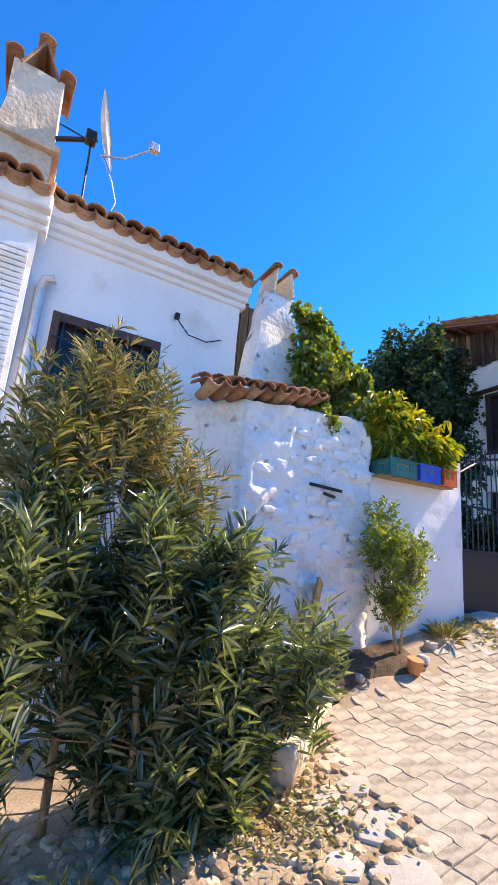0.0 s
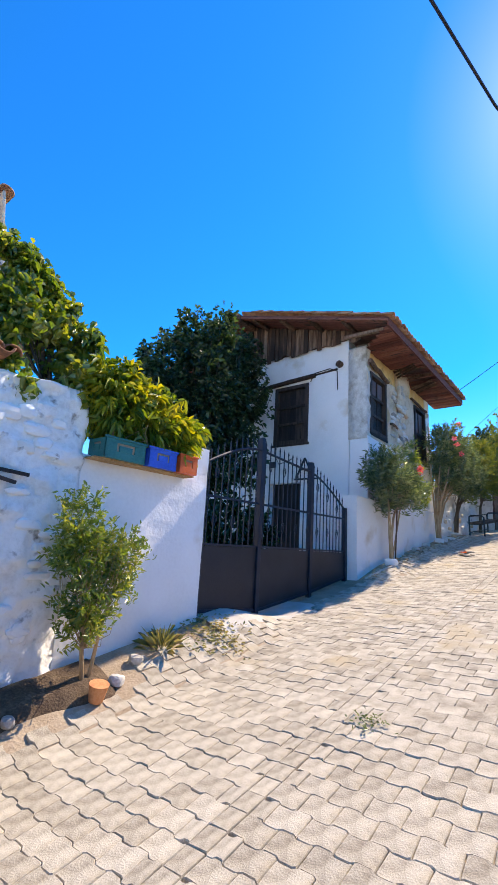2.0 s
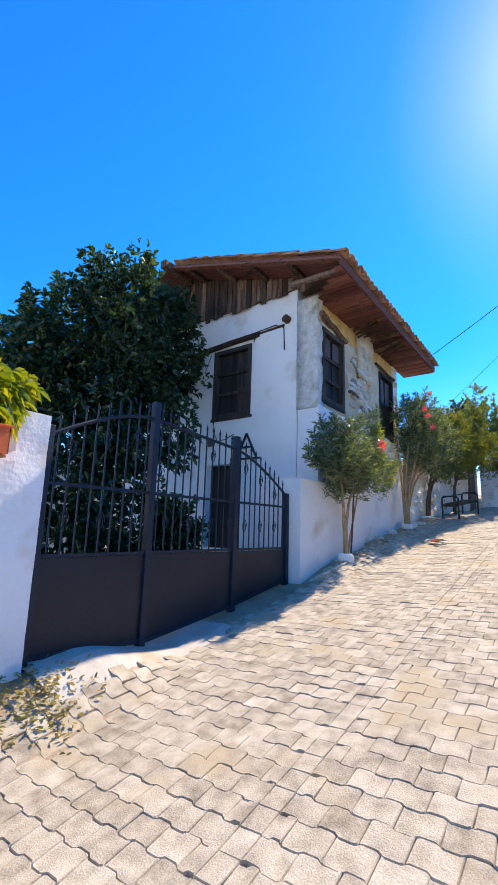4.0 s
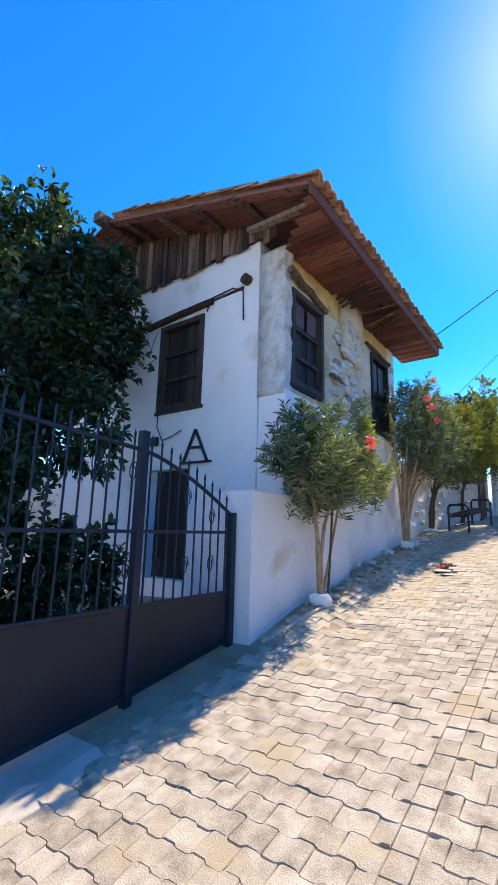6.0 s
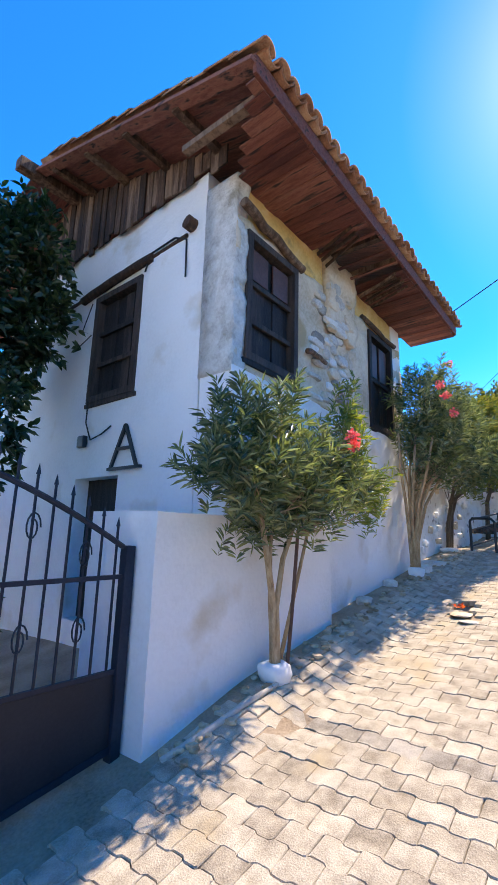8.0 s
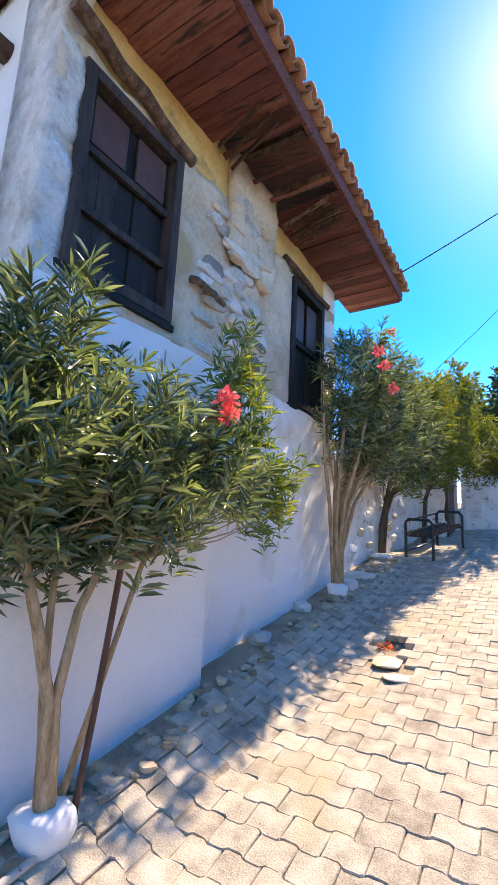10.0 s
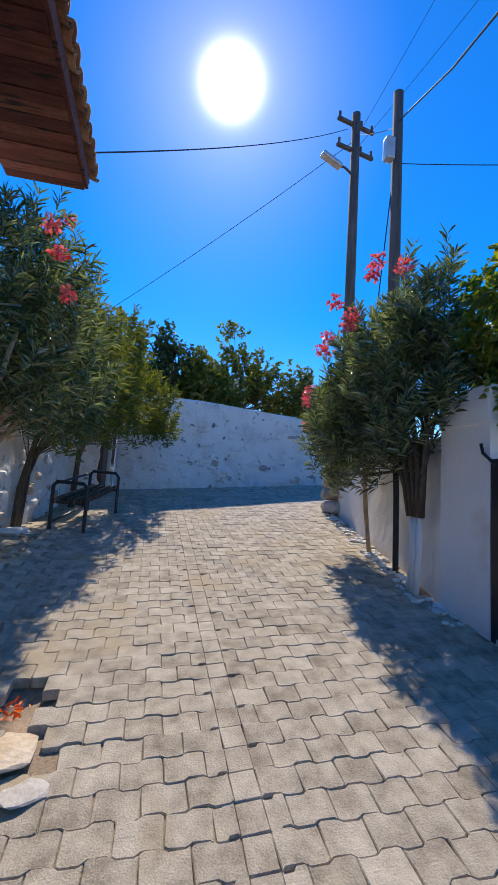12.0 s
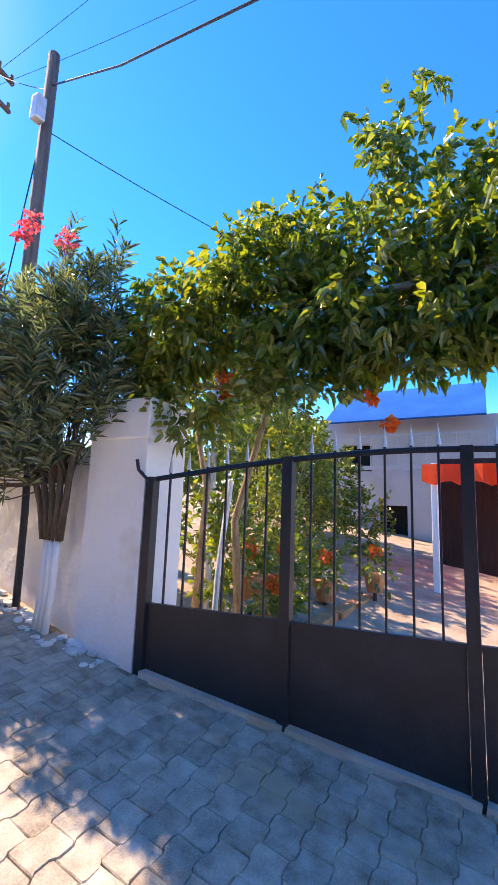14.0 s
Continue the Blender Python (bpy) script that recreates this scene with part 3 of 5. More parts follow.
for x0, x1, z in ((2.95, 3.4, 2.28), (3.15, 3.3, 2.2)):
    bm = bmesh.new()
    bar(bm, (x0, 3.8, z), (x1, 3.79, z - 0.03), 0.03)
    part("lath", bm, DARKWOOD, shed, "dark broken lath in the wall")
gwall = wall("wall_garden", (3.92, 3.88), (5.72, 3.88), 0.2, lambda u: 2.56 + (0.4 if u > 1.5 else 0.0), 0.24, WHITE, (), 0.09, 0.014, 2.5)
tagged(gwall, "white-plastered garden wall beside the iron gate", "wall", kind="structure")
bm = bmesh.new()
box(bm, 3.95, 5.3, 3.7, 3.92, 2.512, 2.53, bevel=0.004)
tagged(part("shelf", bm, TANWOOD), "thin timber ledge on the garden wall", "shelf")


def crate(x, y, z, w, d, h, material, label, turn=0):
    """An open slotted plastic crate: floor, four slotted sides, rim, corner posts."""
    c = empty("crate", label, "crate", "crates on the garden wall")
    m = pose(x, y, z, 0, 0, turn)
    bm = bmesh.new()
    box(bm, -w / 2, w / 2, -d / 2, d / 2, 0, 0.012, m)
    part("base", bm, material, c)
    for a, b, along in ((-d / 2, 0, "x"), (d / 2 - 0.012, 0, "x"), (-w / 2, 0, "y"), (w / 2 - 0.012, 0, "y")):
        bm = bmesh.new()
        span = w if along == "x" else d
        def piece(s0, s1, z0, z1):
            if along == "x":
                box(bm, s0, s1, a, a + 0.012, z0, z1, m, bevel=0.003)
            else:
                box(bm, a, a + 0.012, s0, s1, z0, z1, m, bevel=0.003)
        piece(-span / 2, span / 2, 0.012, h * 0.38)
        piece(-span / 2, span / 2, h * 0.82, h)
        piece(-span / 2, -span * 0.22, h * 0.38, h * 0.82)
        piece(span * 0.22, span / 2, h * 0.38, h * 0.82)
        piece(-span * 0.16, span * 0.16, h * 0.38, h * 0.7)
        part("side", bm, material, c)
    bm = bmesh.new()
    box(bm, -w / 2 - 0.012, w / 2 + 0.012, -d / 2 - 0.012, -d / 2 + 0.006, h, h + 0.022, m, bevel=0.005)
    part("rim", bm, material, c)
    bm = bmesh.new()
    box(bm, -w / 2 - 0.012, w / 2 + 0.012, d / 2 - 0.006, d / 2 + 0.012, h, h + 0.022, m, bevel=0.005)
    part("rim", bm, material, c)
    bm = bmesh.new()
    box(bm, -w / 2 + 0.015, w / 2 - 0.015, -d / 2 + 0.015, d / 2 - 0.015, 0.012, h * 0.85, m)
    part("soil", bm, EARTH, c)
    return c


crate(4.27, 3.8, 2.53, 0.5, 0.3, 0.2, TEALPLASTIC, "teal slotted plastic crate planted with leafy stems")
crate(4.76, 3.79, 2.53, 0.4, 0.3, 0.2, BLUEPLASTIC, "blue slotted plastic crate planted with leafy stems")
crate(5.14, 3.78, 2.53, 0.28, 0.3, 0.2, ORANGEPLASTIC, "orange slotted plastic crate on the wall")


def bush(name, label, category, lobes, count, per, length, size, wide, material, root, stems, bark=BARK, radius=0.02, group="", lift=0.7, droop=0.2, shell=0.45, spread=0.75, twig_n=60, twig_r=0.008):
    """A plant: stems from the ground (lists of points), branches, and a leafy crown."""
    b = empty(name, label, category, group)
    for pts, rad in stems:
        bm = bmesh.new()
        tube(bm, pts, [rad * (1 - 0.5 * i / (len(pts) - 1)) * (1 + 0.08 * math.sin(3 * i)) for i in range(len(pts))], 10)
        part("stem" if len(stems) > 1 else "trunk", bm, bark, b, smooth=True)
    crown, tips, axis = shoots("crown", lobes, count, per, length, size, wide, material, b, lift, spread, droop, shell)
    if twig_n:
        twigs("branchwork", root, tips, axis, twig_n, twig_r, bark, b)
    return b


bush("potted_plant", "yellow-green leafy plants growing in the crates", "plant",
     [(4.25, 3.9, 3.22, 0.42, 0.34, 0.5), (4.7, 3.86, 3.18, 0.38, 0.3, 0.44), (5.1, 3.82, 3.05, 0.3, 0.28, 0.32), (5.35, 3.85, 3.15, 0.2, 0.2, 0.14)], 420, 16, 0.3, 0.13, 0.3, YELLOWLEAF,
     [(4.2, 3.8, 2.7), (4.7, 3.8, 2.7), (5.1, 3.8, 2.7)], [([(4.3, 3.8, 2.6), (4.25, 3.84, 3.0)], 0.012), ([(4.75, 3.8, 2.6), (4.7, 3.84, 3.0)], 0.012)], lift=0.3, droop=0.6, twig_n=40, twig_r=0.006)
ivy_lobes = [(2.98, 4.15, 4.5, 0.16, 0.16, 0.16)]
for k in range(26):
    u = k / 25
    ivy_lobes.append((3.05 + 1.15 * u + random.uniform(-0.12, 0.12), 4.2 + random.uniform(-0.15, 0.15), 4.42 - 0.95 * u * u - random.uniform(0, 0.75) * (1 - 0.4 * u), random.uniform(0.12, 0.26), random.uniform(0.12, 0.24), random.uniform(0.14, 0.3)))
for x, z in ((3.05, 3.5), (3.1, 3.28), (3.18, 3.75), (3.3, 3.1), (3.75, 3.3), (3.9, 3.15)):
    ivy_lobes.append((x, 3.92, z, 0.13, 0.13, 0.2))
bush("ivy", "green creeper hanging over the shed and chimney", "climbing plant", ivy_lobes, 820, 13, 0.24, 0.085, 0.72, VINELEAF,
     [(3.6, 4.3, 3.3)], [([(3.7, 4.2, 2.9), (3.6, 4.25, 3.6), (3.4, 4.2, 4.1)], 0.03)], DARKBARK, lift=0.25, droop=0.5, shell=0.3)

# ---- big oleander by the first house ----
sheaves = []
for k in range(44):
    u, v = random.random(), random.random()
    x = 0.05 + 2.15 * u
    top = 2.15 - 0.75 * max(0.0, x - 0.9)
    sheaves.append((x, 3.35 - 0.75 * random.random() - 0.15 * (1 - v), 0.05 + (top - 0.3) * v, random.uniform(0.16, 0.3), random.uniform(0.16, 0.28), random.uniform(0.26, 0.45)))
sheaves += [(2.3, 3.1, 1.0, 0.14, 0.14, 0.3), (2.42, 3.05, 0.72, 0.16, 0.14, 0.26), (2.25, 2.9, 0.5, 0.2, 0.16, 0.22), (2.1, 3.2, 1.3, 0.14, 0.14, 0.34), (1.75, 3.2, 1.7, 0.14, 0.14, 0.3), (1.2, 2.6, -0.05, 0.25, 0.2, 0.2), (0.7, 2.45, 0.0, 0.25, 0.2, 0.25)]
bush("oleander_bush", "large open oleander bush with grey-green leaves beside the house", "bush", sheaves,
     640, 32, 0.42, 0.19, 0.115, OLEANDER, [(0.9, 3.1, 0.1), (1.2, 3.1, 0.1), (1.5, 3.05, 0.1)],
     [([(0.9, 3.1, -0.25), (0.8, 3.1, 0.5), (0.6, 3.15, 1.3)], 0.04), ([(1.2, 3.1, -0.2), (1.25, 3.05, 0.6), (1.3, 3.1, 1.4)], 0.04), ([(1.4, 3.05, -0.2), (1.6, 3.0, 0.5), (1.8, 3.05, 1.0)], 0.035), ([(1.0, 3.0, -0.2), (1.0, 2.85, 0.4), (0.9, 2.8, 0.9)], 0.035)], lift=1.0, twig_n=120, shell=0.2, spread=0.7)
bush("oleander_bush", "tall oleander shoots with dry brown leaf tips", "bush",
     [(0.55, 3.25, 2.45, 0.35, 0.35, 0.75), (0.95, 3.3, 2.45, 0.28, 0.3, 0.68), (0.2, 3.2, 2.1, 0.4, 0.35, 0.6), (1.25, 3.2, 2.0, 0.4, 0.3, 0.4)], 300, 28, 0.4, 0.14, 0.1, DRYOLEANDER, [(0.6, 3.2, 1.0), (0.9, 3.2, 1.0)],
     [([(0.6, 3.2, -0.25), (0.6, 3.2, 1.0), (0.5, 3.25, 2.2)], 0.03), ([(0.95, 3.25, -0.2), (0.95, 3.25, 1.0), (0.85, 3.3, 2.3)], 0.03)], lift=1.1, twig_n=60)
# small shrub and leaning planks by the garden wall
bush("shrub", "small green shrub in earth against the garden wall", "shrub",
     [(3.85, 3.55, 1.75, 0.34, 0.28, 0.46), (4.25, 3.55, 1.55, 0.34, 0.28, 0.36), (3.95, 3.5, 1.15, 0.3, 0.28, 0.3), (4.45, 3.5, 1.8, 0.12, 0.12, 0.14), (3.75, 3.55, 2.12, 0.14, 0.12, 0.16)], 360, 18, 0.26, 0.06, 0.3, VINELEAF, [(4.0, 3.55, 0.8)],
     [([(4.05, 3.55, 0.4), (3.98, 3.55, 0.9), (3.85, 3.55, 1.6)], 0.022), ([(4.08, 3.56, 0.4), (4.15, 3.55, 0.9), (4.3, 3.55, 1.5)], 0.02)], lift=0.6, twig_n=70, twig_r=0.005, shell=0.15)
for k, (a, b, w) in enumerate((((2.62, 3.46, 0.3), (3.12, 3.76, 1.27), 0.13), ((2.56, 3.5, 0.3), (2.95, 3.78, 1.05), 0.04))):
    bm = bmesh.new()
    bar(bm, a, b, w, 0.025)
    bmesh.ops.bevel(bm, geom=bm.edges[:], offset=0.004, segments=1, affect="EDGES")
    tagged(part("plank", bm, TANWOOD), "weathered board leaning against the shed wall", "plank", "leaning boards")

# ---- first gate: dark double gate ----
gate = empty("iron_gate", "dark navy iron double gate with sheet panels and spear-topped bars", "gate")
GY = 3.98
def gate_top(x):
    if x < 7.0:
        return 2.8 + 0.42 * math.sin((x - 5.75) / 1.25 * math.pi / 2)
    if x < 8.5:
        return 3.22 - 0.1 * (x - 7.0) / 1.5
    return 3.12 - 0.56 * ((x - 8.5) / 1.35) ** 1.4
for x, h in ((5.76, 2.9), (7.0, 3.42), (8.5, 3.3), (9.84, 2.6)):
    bm = bmesh.new()
    box(bm, x - 0.04, x + 0.04, GY - 0.04, GY + 0.04, ground_z(x, GY) - 0.1, h, bevel=0.006)
    part("post", bm, NAVYIRON, gate)
for xa, xb in ((5.8, 6.96), (7.04, 8.46), (8.54, 9.8)):
    bm = bmesh.new()
    lo = [(x, ground_z(x, GY) + 0.06) for x in (xa, xb)]
    top = 1.72
    v = [bm.verts.new((x, GY + s, z)) for s in (-0.006, 0.006) for x, z in ((xa, lo[0][1]), (xb, lo[1][1]), (xb, top), (xa, top))]
    for q in ((0, 1, 2, 3), (7, 6, 5, 4), (0, 4, 5, 1), (1, 5, 6, 2), (2, 6, 7, 3), (3, 7, 4, 0)):
        bm.faces.new([v[i] for i in q])
    part("sheet_panel", bm, GREYSHEET, gate, "dull dark sheet-metal panel")
    for z in (top + 0.02, 2.38):
        bm = bmesh.new()
        bar(bm, (xa, GY, z), (xb, GY, z), 0.03)
        part("rail", bm, NAVYIRON, gate)
    bm = bmesh.new()
    bar(bm, (xa, GY, lo[0][1]), (xb, GY, lo[1][1]), 0.04)
    part("bottom_rail", bm, NAVYIRON, gate)
    bm = bmesh.new()
    pts = [xa + (xb - xa) * i / 10 for i in range(11)]
    tube(bm, [(p, GY, gate_top(p)) for p in pts], 0.02, 6)
    part("top_rail", bm, NAVYIRON, gate)
    m = int((xb - xa) / 0.125)
    for i in range(m):
        x = xa + (i + 0.5) * (xb - xa) / m
        bm = bmesh.new()
        h = gate_top(x) + 0.12
        bar(bm, (x, GY, top), (x, GY, h), 0.014)
        r = bmesh.ops.create_cone(bm, segments=6, radius1=0.016, radius2=0.001, depth=0.07, matrix=pose(x, GY, h + 0.03))
        part("bar", bm, NAVYIRON, gate)
    for i in range(0, m - 1, 3):
        x = xa + (i + 1.5) * (xb - xa) / m
        for z in (2.05, gate_top(x) - 0.22):
            bm = bmesh.new()
            tube(bm, [(x + 0.05 * math.cos(a * 0.5) * (1 - a / 30), GY - 0.01, z + 0.1 * math.sin(a * 0.5) * (1 - a / 30)) for a in range(18)], 0.006, 5)
            part("scroll", bm, NAVYIRON, gate)
# yard behind the first gate
tagged(wall("wall_yard", (2.3, 10.5), (14.0, 10.5), 0.3, 3.6, 0.3, ROUGHWHITE, (), 0.5, 0.03), "old yard wall in shade behind the gate", "wall", kind="structure")
bush("tree", "large dark leafy tree in the yard beside the old house", "tree",
     [(8.4, 7.2, 5.2, 1.5, 1.3, 1.7), (9.6, 7.4, 5.4, 1.1, 1.0, 1.5), (7.2, 7.4, 4.6, 1.1, 1.1, 1.2), (8.6, 7.0, 6.5, 1.0, 1.0, 1.0), (10.0, 6.9, 6.6, 0.6, 0.6, 0.7), (7.9, 6.6, 3.4, 1.3, 0.9, 0.9), (9.4, 6.4, 3.9, 0.8, 0.7, 0.9), (10.2, 6.9, 5.5, 0.5, 0.6, 0.9), (10.0, 7.3, 7.2, 0.5, 0.5, 0.4)], 2700, 12, 0.35, 0.13, 0.5, DARKLEAF,
     [(8.5, 7.4, 3.0), (9.0, 7.3, 3.2)], [([(8.6, 7.5, 0.5), (8.5, 7.4, 2.0), (8.3, 7.3, 3.6), (8.5, 7.2, 5.0)], 0.16), ([(8.6, 7.45, 1.8), (9.1, 7.3, 3.2), (9.6, 7.3, 5.0)], 0.1)], DARKBARK, twig_n=120, twig_r=0.02, lift=0.4)
bush("bush", "dark shrubs in the shaded yard behind the gate", "bush",
     [(6.6, 5.2, 1.9, 0.8, 0.5, 0.9), (8.0, 5.4, 2.0, 0.9, 0.5, 0.8), (6.2, 5.6, 2.9, 0.6, 0.5, 0.7), (9.2, 5.6, 1.9, 0.5, 0.4, 0.6)], 700, 12, 0.3, 0.11, 0.55, DARKLEAF, [(7, 5.4, 1.2)],
     [([(6.8, 5.4, 0.6), (6.7, 5.3, 1.6)], 0.05), ([(8.0, 5.5, 0.8), (8.0, 5.4, 1.8)], 0.05)], DARKBARK)

# ---- old two-storey house ----
old = empty("old_house", "old two-storey whitewashed stone house with timber gable and shuttered windows", "house")
HX, HY, HE, HN = 10.85, 3.95, 15.62, 9.4
wall("west_wall", (HX, HN), (HX, HY + 0.44), 0.9, 6.85, 0.45, WHITE, [(HN - 6.56, HN - 5.51, 4.37, 5.95), (HN - 6.66, HN - 5.7, 1.6, 3.35)], 0.11, 0.03, 1.4, old)
wall("upper_wall", (HX, HY), (HE, HY), 4.35, 6.12, 0.45, BARE, [(0.2, 1.2, 4.5, 6.02), (3.33, 4.32, 4.4, 6.07)], 0.06, 0.045, 4.0, old, lump=0.04)
wall("eaves_band", (HX + 0.1, HY + 0.01), (HE, HY + 0.01), 6.12, 6.66, 0.4, OCHRE, (), 0.1, 0.02, 3, old)
wall("corner_pier", (HX - 0.012, HY - 0.015), (HX + 0.2, HY - 0.015), 4.3, 6.6, 0.46, STUCCO, (), 0.04, 0.03, 5, old, lump=0.03)
wall("lower_wall", (HX, HY - 0.03), (HE, HY - 0.03), 1.0, 4.36, 0.45, WHITE, (), 0.1, 0.03, 2.2, old)
wall("east_wall", (HE, HY), (HE, HN), 1.0, 6.85, 0.4, WHITE, (), 0.3, 0.02, 2, old)
wall("north_wall", (HE, HN), (HX, HN), 1.0, 6.85, 0.4, WHITE, (), 0.4, 0.02, 2, old)


def shutter_window(along, a0, a1, z0, z1, face, rows):
    """A deep opening closed by dark plank shutters in a heavy timber frame; along 'x' for the street wall, 'y' for the gable wall."""
    def put(bm, s0, s1, d0, d1, za, zb, bevel=0.006):
        if along == "x":
            box(bm, s0, s1, face + d0, face + d1, za, zb, bevel=bevel)
        else:
            box(bm, face + d0, face + d1, s0, s1, za, zb, bevel=bevel)
    # backing sheet: the dark of the room is put into its black colour
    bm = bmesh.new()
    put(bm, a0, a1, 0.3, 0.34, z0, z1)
    w = part("window", bm, MAKEBLACK, old, "shuttered window in a timber frame, backed by a sheet painted shade-black")
    bm = bmesh.new()
    f = 0.09
    for s in ((a0, a0 + f, z0, z1), (a1 - f, a1, z0, z1), (a0 + f, a1 - f, z1 - f, z1), (a0 + f, a1 - f, z0, z0 + f)):
        put(bm, s[0], s[1], -0.035, 0.12, s[2], s[3])
    part("frame", bm, DARKWOOD, w)
    n = 5
    wd = (a1 - a0 - 2 * f) / n
    for i in range(n):
        bm = bmesh.new()
        t = random.uniform(0, 0.02)
        put(bm, a0 + f + i * wd + 0.004, a0 + f + (i + 1) * wd - 0.004, 0.06 + t, 0.085 + t, z0 + f + random.uniform(0, 0.02), z1 - f - random.uniform(0, 0.03), 0.003)
        part("plank", bm, DARKWOOD, w)
    if along == "x":
        zm = z0 + (z1 - z0) * rows[-1]
        for k in range(2):
            bm = bmesh.new()
            half = (a1 - a0 - 2 * f) / 2
            put(bm, a0 + f + k * half + 0.05, a0 + f + (k + 1) * half - 0.05, 0.035, 0.058, zm + 0.09, z1 - f - 0.05)
            part("shutter_panel", bm, BROWNPAINT, w, "faded red-brown shutter panel")
    for r in rows:
        bm = bmesh.new()
        put(bm, a0 + f, a1 - f, 0.02, 0.06, z0 + (z1 - z0) * r, z0 + (z1 - z0) * r + 0.06)
        part("crossbar", bm, DARKWOOD, w)
    bm = bmesh.new()
    put(bm, a0 - 0.04, a1 + 0.04, -0.03, 0.1, z0 - 0.06, z0, 0.01)
    part("sill", bm, DARKWOOD, w)


shutter_window("y", 5.51, 6.56, 4.37, 5.95, HX, (0.33, 0.62))
shutter_window("x", HX + 0.2, HX + 1.2, 4.5, 6.02, HY, (0.3, 0.6))
shutter_window("x", HX + 3.33, HX + 4.32, 4.4, 6.07, HY, (0.5,))
bm = bmesh.new()
box(bm, HX + 0.2, HX + 0.24, 5.7, 6.66, 1.6, 3.35)
part("door", bm, DARKWOOD, old, "dark doorway to the ground floor")
# lintel beams that show in the walls
for a, b, r in (((HX - 0.02, 4.7, 6.14), (HX - 0.01, 7.6, 6.05), 0.026), ((HX - 0.1, 4.62, 6.26), (HX + 0.3, 4.62, 6.26), 0.085), ((HX + 0.02, 3.86, 6.22), (HX + 1.3, 3.93, 6.08), 0.055), ((HX - 0.04, 5.3, 6.1), (HX - 0.04, 6.9, 6.02), 0.06), ((12.2, 3.88, 4.98), (12.7, 3.9, 4.98), 0.035), ((13.9, 3.9, 6.16), (15.3, 3.94, 6.14), 0.04)):
    bm = bmesh.new()
    n = [Vector(a).lerp(Vector(b), i / 6) + Vector(rng.normal(size=3) * 0.008) for i in range(7)]
    tube(bm, n, r, 10)
    part("beam", bm, WOOD, old, "weathered timber beam")
# exposed stones in the street wall
for i in range(46):
    z = 4.45 + 1.75 * (i / 46)
    x = 12.45 + 0.95 * random.random()
    bm = bmesh.new()
    stone(bm, (x, HY - 0.012 - 0.07 * (12.72 < x < 13.5 and z > 5.5), z), random.uniform(0.08, 0.2), 0.045, random.uniform(0.04, 0.09), i)
    part("stone", bm, random.choice((WHITESTONE, BARE, STONE)), old)
# rough corbelled flue that breaks the eaves, and its bare plaster patch
wall("flue", (12.72, HY - 0.1), (13.55, HY - 0.1), lambda u: 5.55 + 0.12 * math.sin(u * 7), 6.62, 0.12, BARE, (), 0.05, 0.05, 4, old, lump=0.05)
for i in range(9):
    bm = bmesh.new()
    x = 13.6 + i * 0.055
    bar(bm, (x, 3.2 + random.uniform(0, 0.1), 6.52), (x + random.uniform(-0.03, 0.05), 3.82, 6.5 - random.uniform(0.02, 0.16)), 0.035, 0.014)
    part("dropped_slat", bm, WOOD, old, "broken grey slat hanging from the eaves")
for i, x in enumerate((12.3, 12.42, 12.53)):
    bm = bmesh.new()
    bar(bm, (x, 3.3, 6.52), (x + 0.1, 3.85, 6.42 - 0.03 * i), 0.05, 0.014)
    part("dropped_slat", bm, WOOD, old, "broken grey slat hanging from the eaves")
# iron bracket on the gable wall
bm = bmesh.new()
for a, b in (((HX - 0.05, 5.55, 3.95), (HX - 0.05, 5.8, 3.42)), ((HX - 0.05, 5.55, 3.95), (HX - 0.05, 5.28, 3.42)), ((HX - 0.05, 5.68, 3.66), (HX - 0.05, 5.42, 3.66)), ((HX - 0.05, 5.85, 3.42), (HX - 0.05, 5.2, 3.42))):
    bar(bm, a, b, 0.035)
tagged(part("wall_bracket", bm, BLACKIRON), "black iron triangle bracket fixed to the white gable wall", "bracket")
for nm, pts, rad, lb in (("wall_cable", [(HX - 0.03, 6.5, 4.4), (HX - 0.03, 6.5, 4.1), (HX - 0.03, 6.35, 3.85), (HX - 0.03, 6.1, 3.9), (HX - 0.03, 5.9, 3.98)], 0.01, "loose black cable hanging below the gable window"),
                     ("wall_cable", [(HX - 0.03, 5.45, 5.95), (HX - 0.05, 5.35, 6.15), (HX - 0.03, 4.9, 6.2), (HX - 0.02, 4.7, 6.1), (HX - 0.02, 4.68, 5.6)], 0.012, "black cable along the timber lintel"),
                     ("wall_cable", [(HX - 0.03, 6.65, 5.9), (HX - 0.06, 6.8, 5.5), (HX - 0.03, 6.6, 5.4), (HX - 0.03, 6.9, 5.3)], 0.007, "thin black wire tangle beside the window")):
    bm = bmesh.new()
    tube(bm, pts, rad, 6)
    tagged(part(nm, bm, WIRE), lb, "cable", "cables on the gable wall")
bm = bmesh.new()
box(bm, HX - 0.08, HX - 0.01, 6.44, 6.6, 3.76, 3.92, bevel=0.02)
tagged(part("socket_box", bm, BLACKIRON), "small black socket box on the white wall", "socket")
# roof: south slope eave at EZ, ridge at RY
RX0, RX1, RY0, RY, EZ, RZ = 10.1, 16.36, 3.1, 7.4, 6.76, 8.1
pitch = math.atan((RZ - EZ) / (RY - RY0))
SL = math.hypot(RZ - EZ, RY - RY0)
for nm, y, rz in (("roof_slope", RY0, 0), ("roof_slope", 2 * RY - RY0, 180)):
    bm = bmesh.new()
    box(bm, 0, RX1 - RX0, 0, SL, -0.035, 0.0)
    ob = part(nm, bm, BOARDS, old)
    ob.matrix_basis = pose(RX0 if rz == 0 else RX1, y, EZ, math.degrees(pitch), 0, rz)
tile_c = barrel(0.4, 0.1, 0.085)
